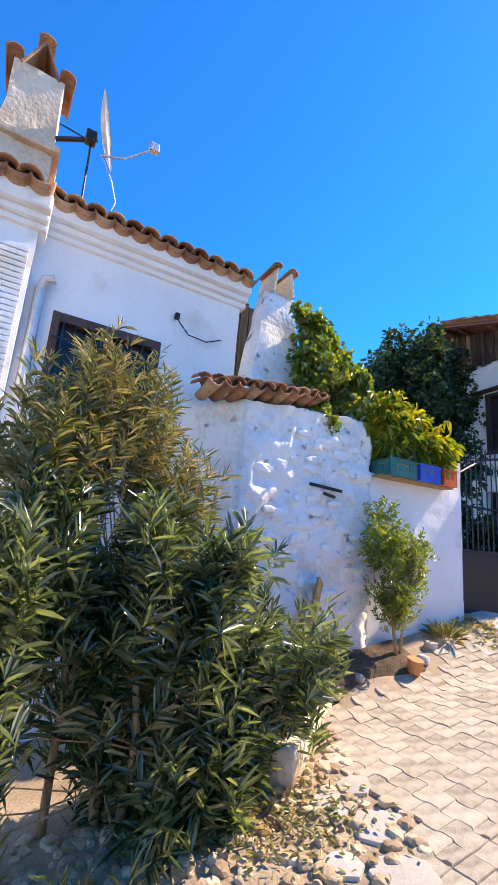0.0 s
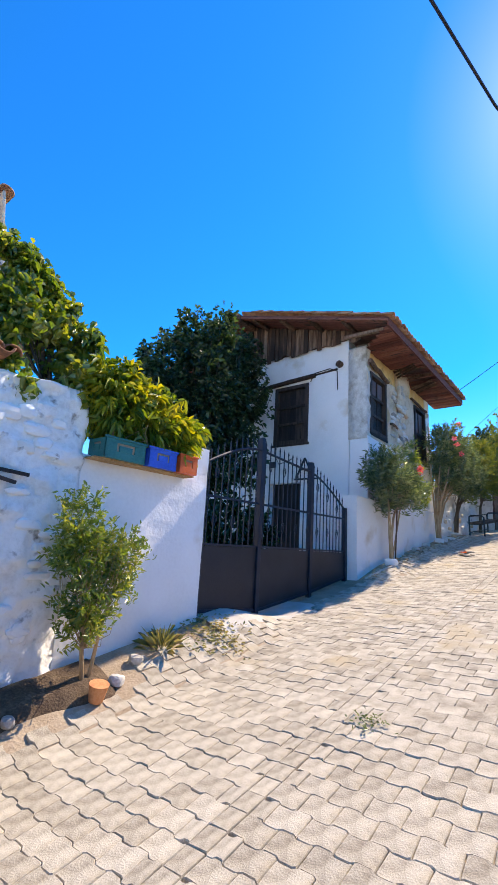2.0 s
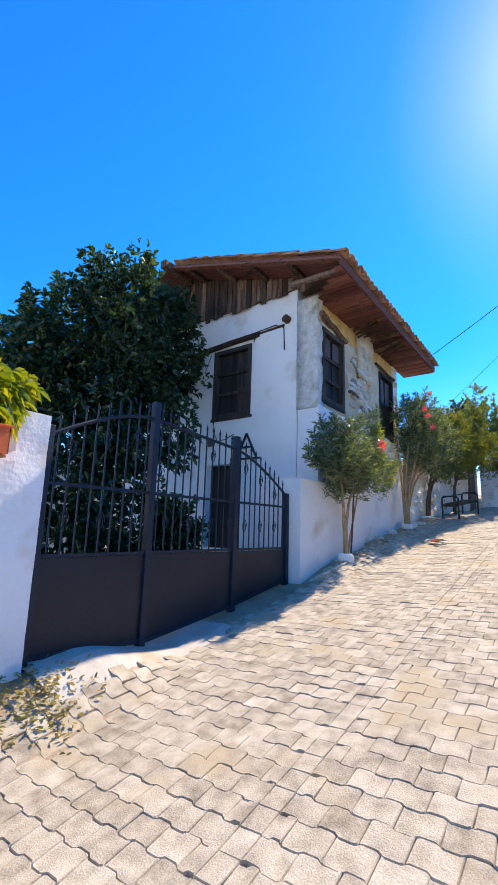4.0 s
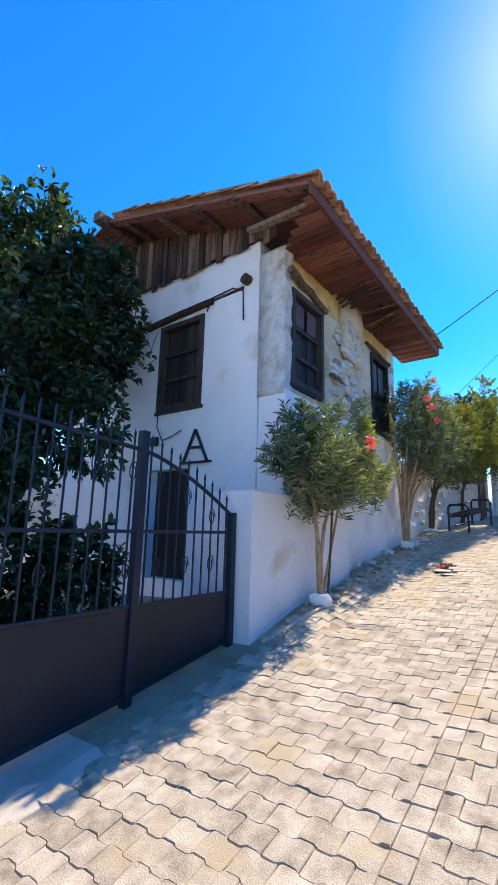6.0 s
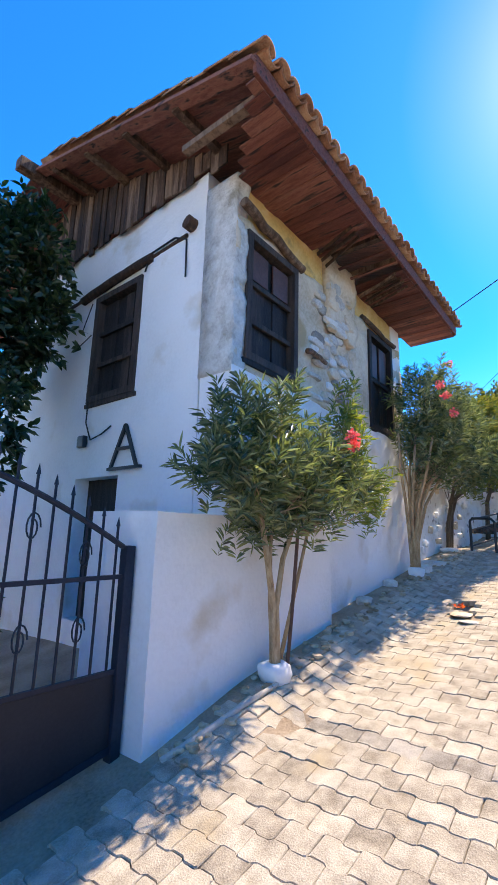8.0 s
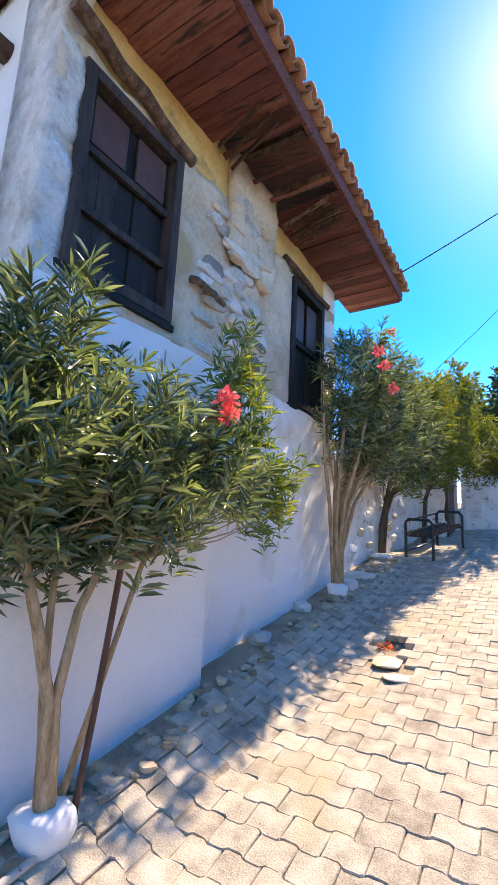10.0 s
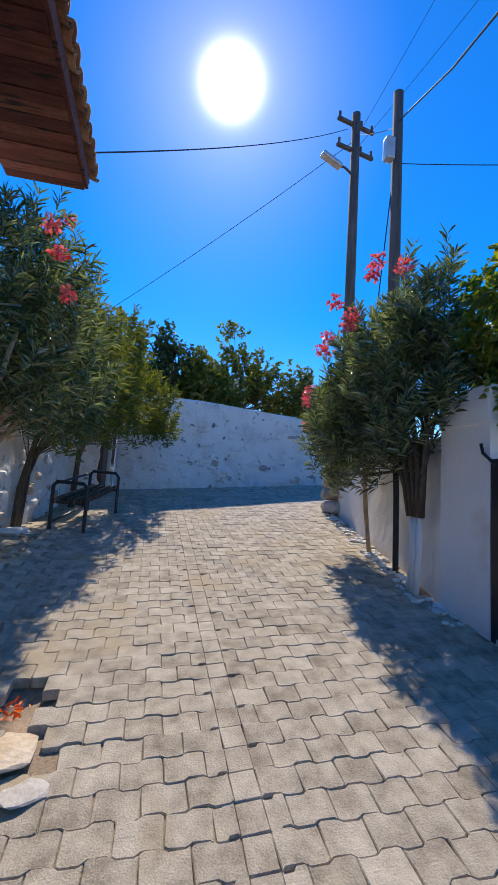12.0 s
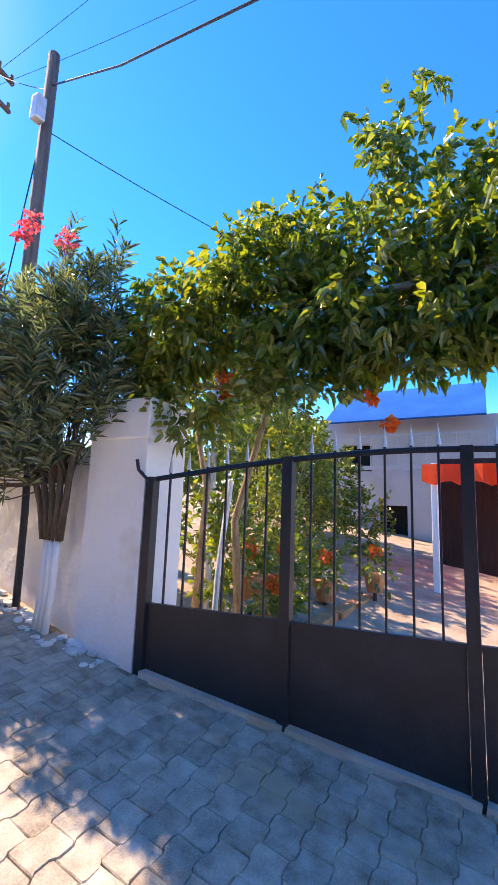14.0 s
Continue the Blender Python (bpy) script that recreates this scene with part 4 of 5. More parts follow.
deck = pose(RX0, RY0, EZ, math.degrees(pitch))
for i in range(31):
    for r in range(3 if i > 1 else 12):
        ob = new("roof_tile", tile_c)
        ob.parent = old
        ob.matrix_basis = deck @ pose(0.05 + i * 0.206 + random.uniform(-0.015, 0.015), -0.09 + r * 0.345 + random.uniform(-0.02, 0.02), 0.035 + 0.006 * r, -3, 0, random.uniform(-3, 3))
    ob = new("pan_tile", tile_c)
    ob.parent = old
    ob.matrix_basis = deck @ pose(0.155 + i * 0.206, -0.07, 0.085, 0, 180, random.uniform(-3, 3))
# corrugated rest of the tiling
cols = [i * 0.0515 for i in range(121)]
vv = [deck @ Vector((u, 0.9 + v * 0.45, 0.05 + 0.05 * math.cos(u / 0.206 * 2 * math.pi) + 0.03 * (k == 0))) for v in range(9) for k in (0,) for u in cols]
ff = [(r * 121 + i, r * 121 + i + 1, (r + 1) * 121 + i + 1, (r + 1) * 121 + i) for r in range(8) for i in range(120)]
link("tile_field", vv, ff, TILE, old)
bm = bmesh.new()
box(bm, RX0, RX1, RY0 - 0.01, RY0 + 0.03, EZ - 0.2, EZ - 0.02, bevel=0.005)
part("fascia", bm, BOARDS, old)
bm = bmesh.new()
bar(bm, (RX0 + 0.02, RY0, EZ - 0.09), (RX0 + 0.02, RY, RZ - 0.09), 0.04, 0.16)
part("verge_board", bm, BOARDS, old)
bm = bmesh.new()
bar(bm, (RX1 - 0.02, RY0, EZ - 0.09), (RX1 - 0.02, RY, RZ - 0.09), 0.04, 0.16)
part("verge_board", bm, BOARDS, old)
bm = bmesh.new()
box(bm, RX0 - 0.28, RX1, RY - 0.09, RY + 0.09, RZ - 0.2, RZ - 0.02, bevel=0.015)
part("ridge_beam", bm, WOOD, old)
# soffit boards, with a gap where some have dropped
k = 0
x = RX0 + 0.03
while x < RX1 - 0.1:
    w = random.uniform(0.1, 0.17)
    broken = 12.35 < x < 13.5
    if not (broken and k % 3 != 0):
        bm = bmesh.new()
        box(bm, x, x + (w - 0.008 if not broken else 0.05), RY0 + 0.03, HY + 0.02 if x > HX else RY0 + 0.1 + (x - RX0) * 1.02, EZ - 0.215, EZ - 0.195, pose(0, 0, random.uniform(-0.012, 0.004)))
        part("soffit_board", bm, BOARDS, old)
    x += w
    k += 1
for x in [10.35 + 0.62 * i for i in range(10)]:
    bm = bmesh.new()
    bar(bm, (x, RY0 + 0.05, EZ - 0.14), (x, HY + 0.3, EZ - 0.1), 0.07, 0.09)
    part("rafter", bm, WOOD, old)
# gable boards
for i in range(40):
    y = HY + 0.1 + i * 0.135
    top = EZ + (RY - RY0 - abs(y - RY)) * math.tan(pitch) - 0.06
    low = 6.8 + random.uniform(-0.08, 0.06)
    if top < low + 0.05:
        continue
    bm = bmesh.new()
    d = random.uniform(0, 0.03)
    box(bm, HX - 0.06 - d, HX - 0.035 - d, y, y + 0.125, low, top, bevel=0.003)
    part("gable_board", bm, WOOD, old)
for y in (4.2, 5.1, 6.0, 6.9):
    bm = bmesh.new()
    z = EZ + (y - RY0) * math.tan(pitch) - 0.1
    bar(bm, (RX0 + 0.03, y, z), (HX, y, z), 0.08, 0.09)
    part("purlin", bm, WOOD, old)

# low wall by the gate
lw = wall("wall_low", (9.9, 3.74), (12.5, 3.74), 0.8, 2.86, 0.2, WHITE, (), 0.1, 0.014, 1.8)
tagged(lw, "low white plastered wall between gate and old house", "wall", kind="structure")
tagged(wall("wall_low_return", (9.9, 4.6), (9.9, 3.745), 0.8, 2.86, 0.2, WHITE, (), 0.12, 0.012, 1.8), "end of the low white wall behind the gate post", "wall", kind="structure")
# wall past the old house
tagged(wall("wall_far_left", (15.62, 4.02), (20.3, 3.7), 1.6, lambda u: 4.0 + 0.06 * u, 0.3, ROUGHWHITE, (), 0.09, 0.03, 3, lump=0.04), "rough pale stone wall past the old house", "wall", kind="structure")
# back wall where the street turns
bw = wall("wall_back", (21.5, 2.9), (22.9, -5.0), lambda u: 2.6, lambda u: 5.22 + 0.05 * math.sin(u) - (0.35 if u < 0.4 else 0), 0.4, ROUGHWHITE, (), 0.09, 0.03, 2.6, lump=0.04)
tagged(bw, "whitewashed rough stone wall at the bend of the street", "wall", kind="structure")
for i in range(70):
    u = random.uniform(0.15, 6.0)
    z = random.uniform(3.2, 5.0) if i % 3 else random.uniform(3.2, 3.9)
    bm = bmesh.new()
    stone(bm, (21.5 + 1.4 * u / 8.02, 2.9 - 7.9 * u / 8.02, z), 0.045, random.uniform(0.07, 0.2), random.uniform(0.04, 0.09), i + 90)
    part("stone", bm, ROUGHWHITE if i % 7 else STONE, bw)
for i in range(60):
    bm = bmesh.new()
    x = random.uniform(15.8, 20.0)
    stone(bm, (x, 4.02 - (x - 15.62) * 0.068, random.uniform(2.3, 4.0)), random.uniform(0.08, 0.2), 0.05, random.uniform(0.05, 0.09), i + 190)
    part("stone", bm, ROUGHWHITE if i % 5 else BARE, bpy.data.objects["wall_far_left"])
tagged(wall("wall_return", (20.32, 3.8), (20.4, 3.1), 2.0, 4.55, 0.25, ROUGHWHITE, (), 0.12, 0.02, 3), "short rough wall beside the yard door", "wall", kind="structure")
tagged(wall("wall_yard_back", (20.3, 5.5), (23.5, 5.5), 2.0, 4.6, 0.25, ROUGHWHITE, (), 0.3, 0.02, 3), "rough yard wall behind the timber door", "wall", kind="structure")
yd = empty("yard_door", "dark brown timber yard door with a white post", "door")
bm = bmesh.new()
box(bm, 20.4, 21.4, 3.1, 3.15, 2.75, 4.6, pose(0, 0, 0))
part("door_leaf", bm, BROWNPAINT, yd)
for i in range(5):
    bm = bmesh.new()
    box(bm, 20.42 + i * 0.195, 20.42 + i * 0.195 + 0.185, 3.07, 3.098, 2.8, 4.55, bevel=0.004)
    part("plank", bm, BROWNPAINT, yd)
bm = bmesh.new()
box(bm, 21.38, 21.46, 3.0, 3.12, 2.7, 4.7, bevel=0.01)
part("post", bm, WHITE, yd)


# ---- oleander trees along the left wall ----
def painted_base(x, y, r, h=0.16):
    bm = bmesh.new()
    stone(bm, (x, y, ground_z(x, y) + h * 0.35), r, r, h, x)
    tagged(part("tree_kerb", bm, WHITE, smooth=True), "whitewashed cement lump round a trunk", "kerb")


t1 = bush("oleander_tree", "small oleander tree with a pink bloom and slim pale stems", "tree",
     [(10.72, 3.42, 3.56, 0.6, 0.55, 0.58), (11.45, 3.38, 3.42, 0.6, 0.5, 0.46), (10.4, 3.4, 3.3, 0.5, 0.45, 0.36), (12.1, 3.38, 3.4, 0.5, 0.42, 0.36), (11.2, 3.42, 3.08, 0.65, 0.48, 0.3), (10.0, 3.42, 3.2, 0.26, 0.26, 0.2), (10.85, 3.42, 2.96, 0.5, 0.42, 0.24)], 340, 34, 0.38, 0.135, 0.12, OLEANDER,
     [(10.8, 3.44, 2.85), (11.2, 3.42, 2.9)],
     [([(11.08, 3.5, 1.4), (11.05, 3.5, 1.7), (11.02, 3.49, 2.1), (10.9, 3.46, 2.45), (10.7, 3.42, 2.95)], 0.042), ([(11.1, 3.49, 1.4), (11.08, 3.49, 1.75), (11.05, 3.48, 2.1), (11.1, 3.45, 2.5), (11.35, 3.4, 3.05)], 0.036), ([(11.06, 3.51, 1.4), (11.04, 3.51, 1.8), (11.0, 3.51, 2.15), (10.98, 3.5, 2.6), (11.0, 3.48, 3.0)], 0.026)], twig_n=40, twig_r=0.009, shell=0.25, lift=0.9)
flowers("bloom", [(11.62, 3.0, 3.66), (11.66, 3.02, 3.58)], PINK, t1)
bush("oleander_shoot", "bright upright oleander shoots by the wall", "bush", [(12.55, 3.45, 3.85, 0.3, 0.28, 0.5), (12.9, 3.4, 3.3, 0.35, 0.3, 0.35), (12.2, 3.42, 4.1, 0.2, 0.2, 0.45), (12.45, 3.4, 4.4, 0.14, 0.14, 0.3)], 100, 24, 0.36, 0.12, 0.12, VINELEAF, [(11.3, 3.45, 2.7)], [([(11.12, 3.52, 1.5), (11.5, 3.45, 2.7), (12.4, 3.45, 3.6)], 0.02)], lift=1.0, twig_n=20)
bm = bmesh.new()
tube(bm, [(11.2, 3.48, 1.4), (11.28, 3.47, 2.0), (11.36, 3.46, 2.75)], 0.017, 8)
tagged(part("stake", bm, BROWNPAINT), "thin brown stake tied beside the oleander", "stake")
painted_base(11.08, 3.5, 0.13, 0.1)
bm = bmesh.new()
tube(bm, [(9.95, 3.6, ground_z(9.95, 3.6) + 0.0), (10.25, 3.5, ground_z(10.25, 3.5) + 0.02), (10.6, 3.46, ground_z(10.6, 3.46) + 0.02), (11.0, 3.42, ground_z(11, 3.42) + 0.02)], [0.022, 0.024, 0.022, 0.018], 10)
tagged(part("kerb_strip", bm, CONCRETE), "curved cement edging at the foot of the low wall", "kerb")
t2 = bush("oleander_tree", "many-stemmed oleander tree with dry and pink blooms", "tree",
     [(15.2, 3.4, 4.9, 0.85, 0.65, 0.85), (16.1, 3.25, 4.9, 0.9, 0.7, 0.85), (15.7, 3.3, 4.15, 0.9, 0.65, 0.5), (16.7, 3.15, 4.4, 0.75, 0.65, 0.75), (15.0, 3.4, 4.3, 0.6, 0.5, 0.55), (15.6, 3.3, 5.6, 0.5, 0.45, 0.4)], 560, 30, 0.38, 0.13, 0.13, OLEANDER,
     [(15.0, 3.65, 3.4), (15.3, 3.6, 3.5)],
     [([(15.05 + 0.012 * k, 3.66 - 0.02 * (k % 3), 2.0), (15.0 + 0.024 * k, 3.68 - 0.03 * (k % 3), 2.65), (14.88 + 0.06 * k, 3.68 - 0.08 * (k % 3), 3.25), (14.66 + 0.13 * k, 3.66 - 0.16 * (k % 3), 3.75), (14.45 + 0.2 * k, 3.6 - 0.2 * (k % 3), 4.3)], 0.033) for k in range(9)], twig_n=40, twig_r=0.01, shell=0.25, lift=0.9)
flowers("bloom", [(14.5, 2.95, 5.0), (14.6, 2.9, 4.85), (15.7, 3.1, 5.75), (14.75, 2.85, 4.6)], PINK, t2, 60)
painted_base(15.06, 3.62, 0.12, 0.1)
bush("oleander_tree", "rounded green oleander tree over the bench", "tree",
     [(17.6, 3.2, 4.8, 0.9, 0.7, 0.9), (18.5, 2.9, 4.7, 0.9, 0.75, 0.8), (18.0, 3.1, 5.4, 0.7, 0.6, 0.6), (17.5, 3.2, 4.1, 0.7, 0.6, 0.5)], 480, 26, 0.4, 0.12, 0.18, TREELEAF, [(17.7, 3.75, 3.4)],
     [([(17.6, 3.8, 2.3), (17.6, 3.78, 3.0), (17.8, 3.6, 4.2)], 0.06), ([(17.7, 3.8, 2.3), (17.9, 3.78, 3.2), (18.2, 3.5, 4.4)], 0.05)], DARKBARK, twig_n=40)
bush("oleander_tree", "leafy green tree by the yard door", "tree",
     [(19.6, 2.8, 5.1, 0.9, 0.75, 0.8), (20.2, 2.4, 4.8, 0.85, 0.8, 0.75), (19.7, 2.7, 6.0, 0.5, 0.5, 0.6), (20.5, 2.0, 4.5, 0.6, 0.55, 0.4)], 420, 24, 0.4, 0.11, 0.25, TREELEAF, [(19.6, 3.4, 3.8)],
     [([(19.6, 3.45, 2.6), (19.6, 3.4, 3.6), (19.8, 3.1, 4.6)], 0.06)], DARKBARK, twig_n=40)

# ---- bench ----
bench = empty("bench", "black tube-framed bench with a slatted grey wooden seat", "bench")
bz = 2.47
def B(x, y, z):
    c, q = math.cos(0.24), math.sin(0.24)
    return (17.75 + c * x - q * y, 3.4 - q * x - c * y, bz + z + 0.15 * (c * x - q * y) + 0.03 * q * x)
for s in (0.0, 1.3):
    bm = bmesh.new()
    tube(bm, [B(s, 0.0, 0), B(s, 0.0, 0.6), B(s, 0.05, 0.66), B(s, 0.42, 0.66), B(s, 0.48, 0.6), B(s, 0.48, 0)], 0.026, 8)
    tube(bm, [B(s, 0.0, 0.38), B(s, 0.48, 0.38)], 0.02, 8)
    part("end_frame", bm, BLACKIRON, bench)
for i in range(5):
    bm = bmesh.new()
    bar(bm, B(-0.04, 0.06 + i * 0.09, 0.41), B(1.34, 0.06 + i * 0.09, 0.41), 0.075, 0.025)
    part("slat", bm, WOOD, bench, "grey weathered slat")
bm = bmesh.new()
for z in (0.1, 0.62):
    tube(bm, [B(0, 0.0, z), B(1.3, 0.0, z)], 0.018, 8)
part("stretcher", bm, BLACKIRON, bench)

# trees beyond the back wall
for cx, cy, cz, s, mt in ((26.5, -0.8, 6.4, 1.35, TREELEAF), (25.5, 1.6, 6.0, 1.2, DARKLEAF), (27, 3.4, 6.2, 1.6, TREELEAF), (26.2, -3.2, 5.4, 1.2, TREELEAF), (29, 6.5, 6.4, 2.0, DARKLEAF), (24.6, 0.6, 5.5, 0.8, TREELEAF), (24.8, 3.8, 5.8, 1.0, DARKLEAF), (29.0, -6.0, 6.0, 1.6, DARKLEAF)):
    cz += 0.85
    gz = ground_z(cx, cy)
    bush("tree", "green leafy tree beyond the street wall", "tree",
         [(cx, cy, cz, s, s, s * 0.9), (cx + 0.5 * s, cy + 0.8 * s, cz - 0.3, 0.8 * s, 0.8 * s, 0.7 * s), (cx - 0.2 * s, cy - 0.8 * s, cz - 0.4, 0.7 * s, 0.7 * s, 0.7 * s), (cx, cy + 0.3, cz + 0.9 * s, 0.5 * s, 0.5 * s, 0.6 * s)], 520, 16, 0.4, 0.15, 0.45, mt, [(cx, cy, cz - s)],
         [([(cx, cy, gz), (cx + 0.1, cy, (gz + cz) / 2), (cx, cy, cz)], 0.14)], DARKBARK, group="trees beyond the wall", twig_n=40, twig_r=0.02)

# ---- right side: pillar, wall, gate ----
tagged(wall("pillar_gate", (15.0, -0.66), (14.36, -0.66), 1.6, 4.0, 0.5, WHITE, (), 0.1, 0.01, 2), "white plastered gate pillar", "pillar", kind="structure")
bm = bmesh.new()
box(bm, 14.345, 15.015, -1.175, -0.642, 3.86, 4.2, bevel=0.02)
tagged(part("pillar_cap", bm, WHITE), "white cap block of the gate pillar", "pillar", kind="structure")
tagged(wall("wall_right", (18.8, -1.3), (15.0, -0.72), 1.9, lambda u: 4.0 - 0.05 * u, 0.3, WHITE, (), 0.12, 0.014, 2), "white plastered street wall under oleanders", "wall", kind="structure")
for i, (z, w) in enumerate(((2.95, 0.3), (3.2, 0.24), (3.42, 0.28), (3.66, 0.22))):
    bm = bmesh.new()
    stone(bm, (18.95, -1.32, z), w, 0.26, 0.13, i + 3)
    tagged(part("wall_stone", bm, STONE), "rough pale stone at the end of the street wall", "stone", "stones at the wall end")
g2 = empty("iron_gate", "black iron gate with solid sheet panels below upright bars", "gate")
def G(x, z, out=0.0):
    return (x, -0.68 - (14.34 - x) * 0.136 + out, z)
def g2_top(x):
    return 3.52 + 0.22 * math.sin(min(max((14.34 - x) / 2.24, 0), 2) * math.pi / 2)
posts = (14.3, 13.2, 12.08, 10.95, 9.85)
for x in posts:
    bm = bmesh.new()
    bar(bm, G(x, ground_z(x, -0.8) - 0.05), G(x, g2_top(x) + 0.02), 0.075)
    part("post", bm, BLACKIRON, g2)
for xa, xb in zip(posts, posts[1:]):
    bm = bmesh.new()
    z0, z1 = ground_z(xa, -0.8) + 0.04, ground_z(xb, -0.8) + 0.04
    mid = 2.58
    q = [G(xa - 0.04, z0), G(xb + 0.04, z1), G(xb + 0.04, mid), G(xa - 0.04, mid)]
    v = [bm.verts.new(Vector(p) + Vector((0, s, 0))) for s in (-0.008, 0.008) for p in q]
    for f in ((0, 1, 2, 3), (7, 6, 5, 4), (0, 4, 5, 1), (1, 5, 6, 2), (2, 6, 7, 3), (3, 7, 4, 0)):
        bm.faces.new([v[i] for i in f])
    part("sheet_panel", bm, BLACKIRON, g2)
    bm = bmesh.new()
    bar(bm, G(xa, mid), G(xb, mid), 0.035)
    part("mid_rail", bm, BLACKIRON, g2)
    bm = bmesh.new()
    tube(bm, [G(xa + (xb - xa) * i / 8, g2_top(xa + (xb - xa) * i / 8)) for i in range(9)], 0.022, 6)
    part("top_rail", bm, BLACKIRON, g2)
    for i in range(1, 7):
        x = xa + (xb - xa) * i / 7
        bm = bmesh.new()
        bar(bm, G(x, mid), G(x, g2_top(x) + 0.03), 0.014)
        part("bar", bm, BLACKIRON, g2)
        bm = bmesh.new()
        bmesh.ops.create_cone(bm, segments=8, radius1=0.018, radius2=0.002, depth=0.14, cap_ends=True, matrix=pose(*G(x, g2_top(x) + 0.1)))
        part("finial", bm, GALV, g2, "pale grey spear tip")
bm = bmesh.new()
tube(bm, [G(14.3, 3.5, 0.03), G(14.4, 3.6, 0.05), G(14.42, 3.68, 0.05)], 0.014, 6)
part("latch", bm, BLACKIRON, g2)

# oleander that leans over the right wall
ol = bush("oleander_tree", "flowering oleander with coral-pink blooms leaning over the white wall", "tree",
     [(15.3, -0.35, 4.5, 0.7, 0.55, 0.75), (16.2, -0.4, 4.35, 0.8, 0.6, 0.8), (17.0, -0.5, 4.1, 0.7, 0.55, 0.7), (15.0, -0.5, 5.1, 0.45, 0.45, 0.55), (15.9, -0.4, 5.1, 0.5, 0.45, 0.5), (14.8, -0.5, 4.6, 0.4, 0.4, 0.5), (14.75, -0.5, 5.5, 0.22, 0.22, 0.45), (15.25, -0.45, 5.5, 0.2, 0.2, 0.45), (16.4, -0.35, 5.1, 0.3, 0.3, 0.3)], 640, 32, 0.4, 0.15, 0.11, OLEANDER,
     [(15.15, -0.6, 3.5), (15.3, -0.6, 3.5)], [([(15.22 + 0.05 * k, -0.6, 3.0), (15.15 + 0.08 * k, -0.57, 3.3), (15.05 + 0.14 * k, -0.52, 3.7), (14.95 + 0.3 * k, -0.45, 4.3)], 0.036) for k in range(5)], DARKBARK, lift=1.25, twig_n=90, twig_r=0.01, spread=0.65)
flowers("bloom", [(15.35, -0.1, 5.72), (15.45, -0.1, 5.62), (16.9, -0.1, 5.2), (16.7, -0.1, 5.1), (15.6, 0.05, 5.15), (15.65, 0.08, 5.1), (16.4, 0.0, 5.2), (17.5, -0.2, 4.75), (17.55, -0.15, 4.6), (17.9, -0.3, 4.3), (15.0, -0.2, 5.5), (16.2, 0, 5.6)], PINK, ol, 60, 0.09, 0.05)
bm = bmesh.new()
tube(bm, [(15.9, -0.74, 2.3), (15.92, -0.74, 3.2), (15.95, -0.72, 4.0)], 0.035, 8)
tagged(part("drain_pipe", bm, BLACKIRON), "black drain pipe standing against the white wall", "pipe")
bm = bmesh.new()
tube(bm, [(16.6, -0.78, 2.4), (16.62, -0.72, 3.0), (16.5, -0.6, 3.8)], 0.03, 8)
tagged(part("dry_stem", bm, BARK), "slim bare stem against the white wall", "stem")

for k in range(3):
    bm = bmesh.new()
    tube(bm, [(15.3 + 0.06 * k, -0.6, 2.15), (15.26 + 0.06 * k, -0.61, 2.6), (15.24 + 0.07 * k, -0.6, 3.06)], [0.036, 0.03, 0.028], 10)
    part("painted_stem", bm, WHITE, ol, "whitewashed lower stem", True)
for k, (xa, xb) in enumerate(zip(posts, posts[1:])):
    bm = bmesh.new()
    box(bm, 0, xa - xb, -0.06, 0.06, -0.1, 0.035, pose(*G(xb, ground_z(xb, -0.8)), 0, -8.6, 7.7))
    tagged(part("threshold", bm, CONCRETE), "pale concrete threshold under the black gate", "threshold", "gate thresholds")

# ---- poles and wires ----
def utility_pole(x, y, top, r, arms, label):
    p = empty("utility_pole", label, "utility pole", "utility poles")
    bm = bmesh.new()
    z0 = ground_z(x, y) - 0.2
    tube(bm, [(x, y, z0), (x, y, (z0 + top) / 2), (x, y, top)], [r * 1.35, r * 1.15, r], 12)
    part("shaft", bm, POLE, p, smooth=True)
    for z, w in arms:
        bm = bmesh.new()
        bar(bm, (x - 0.1 * w, y + w / 2, z), (x + 0.1 * w, y - w / 2, z), 0.11)
        for k in (-0.45, -0.15, 0.45):
            tube(bm, [(x - 0.2 * w * k, y + w * k, z), (x - 0.2 * w * k, y + w * k, z + 0.26)], 0.05, 8)
        part("crossarm", bm, POLE, p)
    return p


p1 = utility_pole(24.5, -4.0, 16.75, 0.15, ((16.3, 1.5), (15.3, 1.5)), "concrete utility pole with two crossarms and a street lamp")
bm = bmesh.new()
tube(bm, [(24.4, -3.9, 14.3), (24.2, -3.5, 14.35), (24.1, -3.2, 14.3)], 0.04, 8)
part("lamp_arm", bm, POLE, p1)
bm = bmesh.new()
box(bm, -0.13, 0.13, -0.4, 0.4, -0.07, 0.09, pose(24.05, -2.95, 14.36, 12, 0, 15), bevel=0.05)
part("lamp_head", bm, GALV, p1, "grey street lamp head")
p2 = utility_pole(19.2, -2.55, 12.1, 0.11, (), "dark timber utility pole with a small grey box")
bm = bmesh.new()
box(bm, 19.0, 19.2, -2.4, -2.2, 10.35, 10.85, bevel=0.03)
part("junction_box", bm, GALV, p2)


def wire(a, b, sag, r=0.012, label="thin black overhead cable"):
    bm = bmesh.new()
    pts = [Vector(a).lerp(Vector(b), i / 16) - Vector((0, 0, sag * 4 * (i / 16) * (1 - i / 16))) for i in range(17)]
    tube(bm, pts, r, 5)
    tagged(part("overhead_cable", bm, WIRE), label, "cable", "overhead cables")


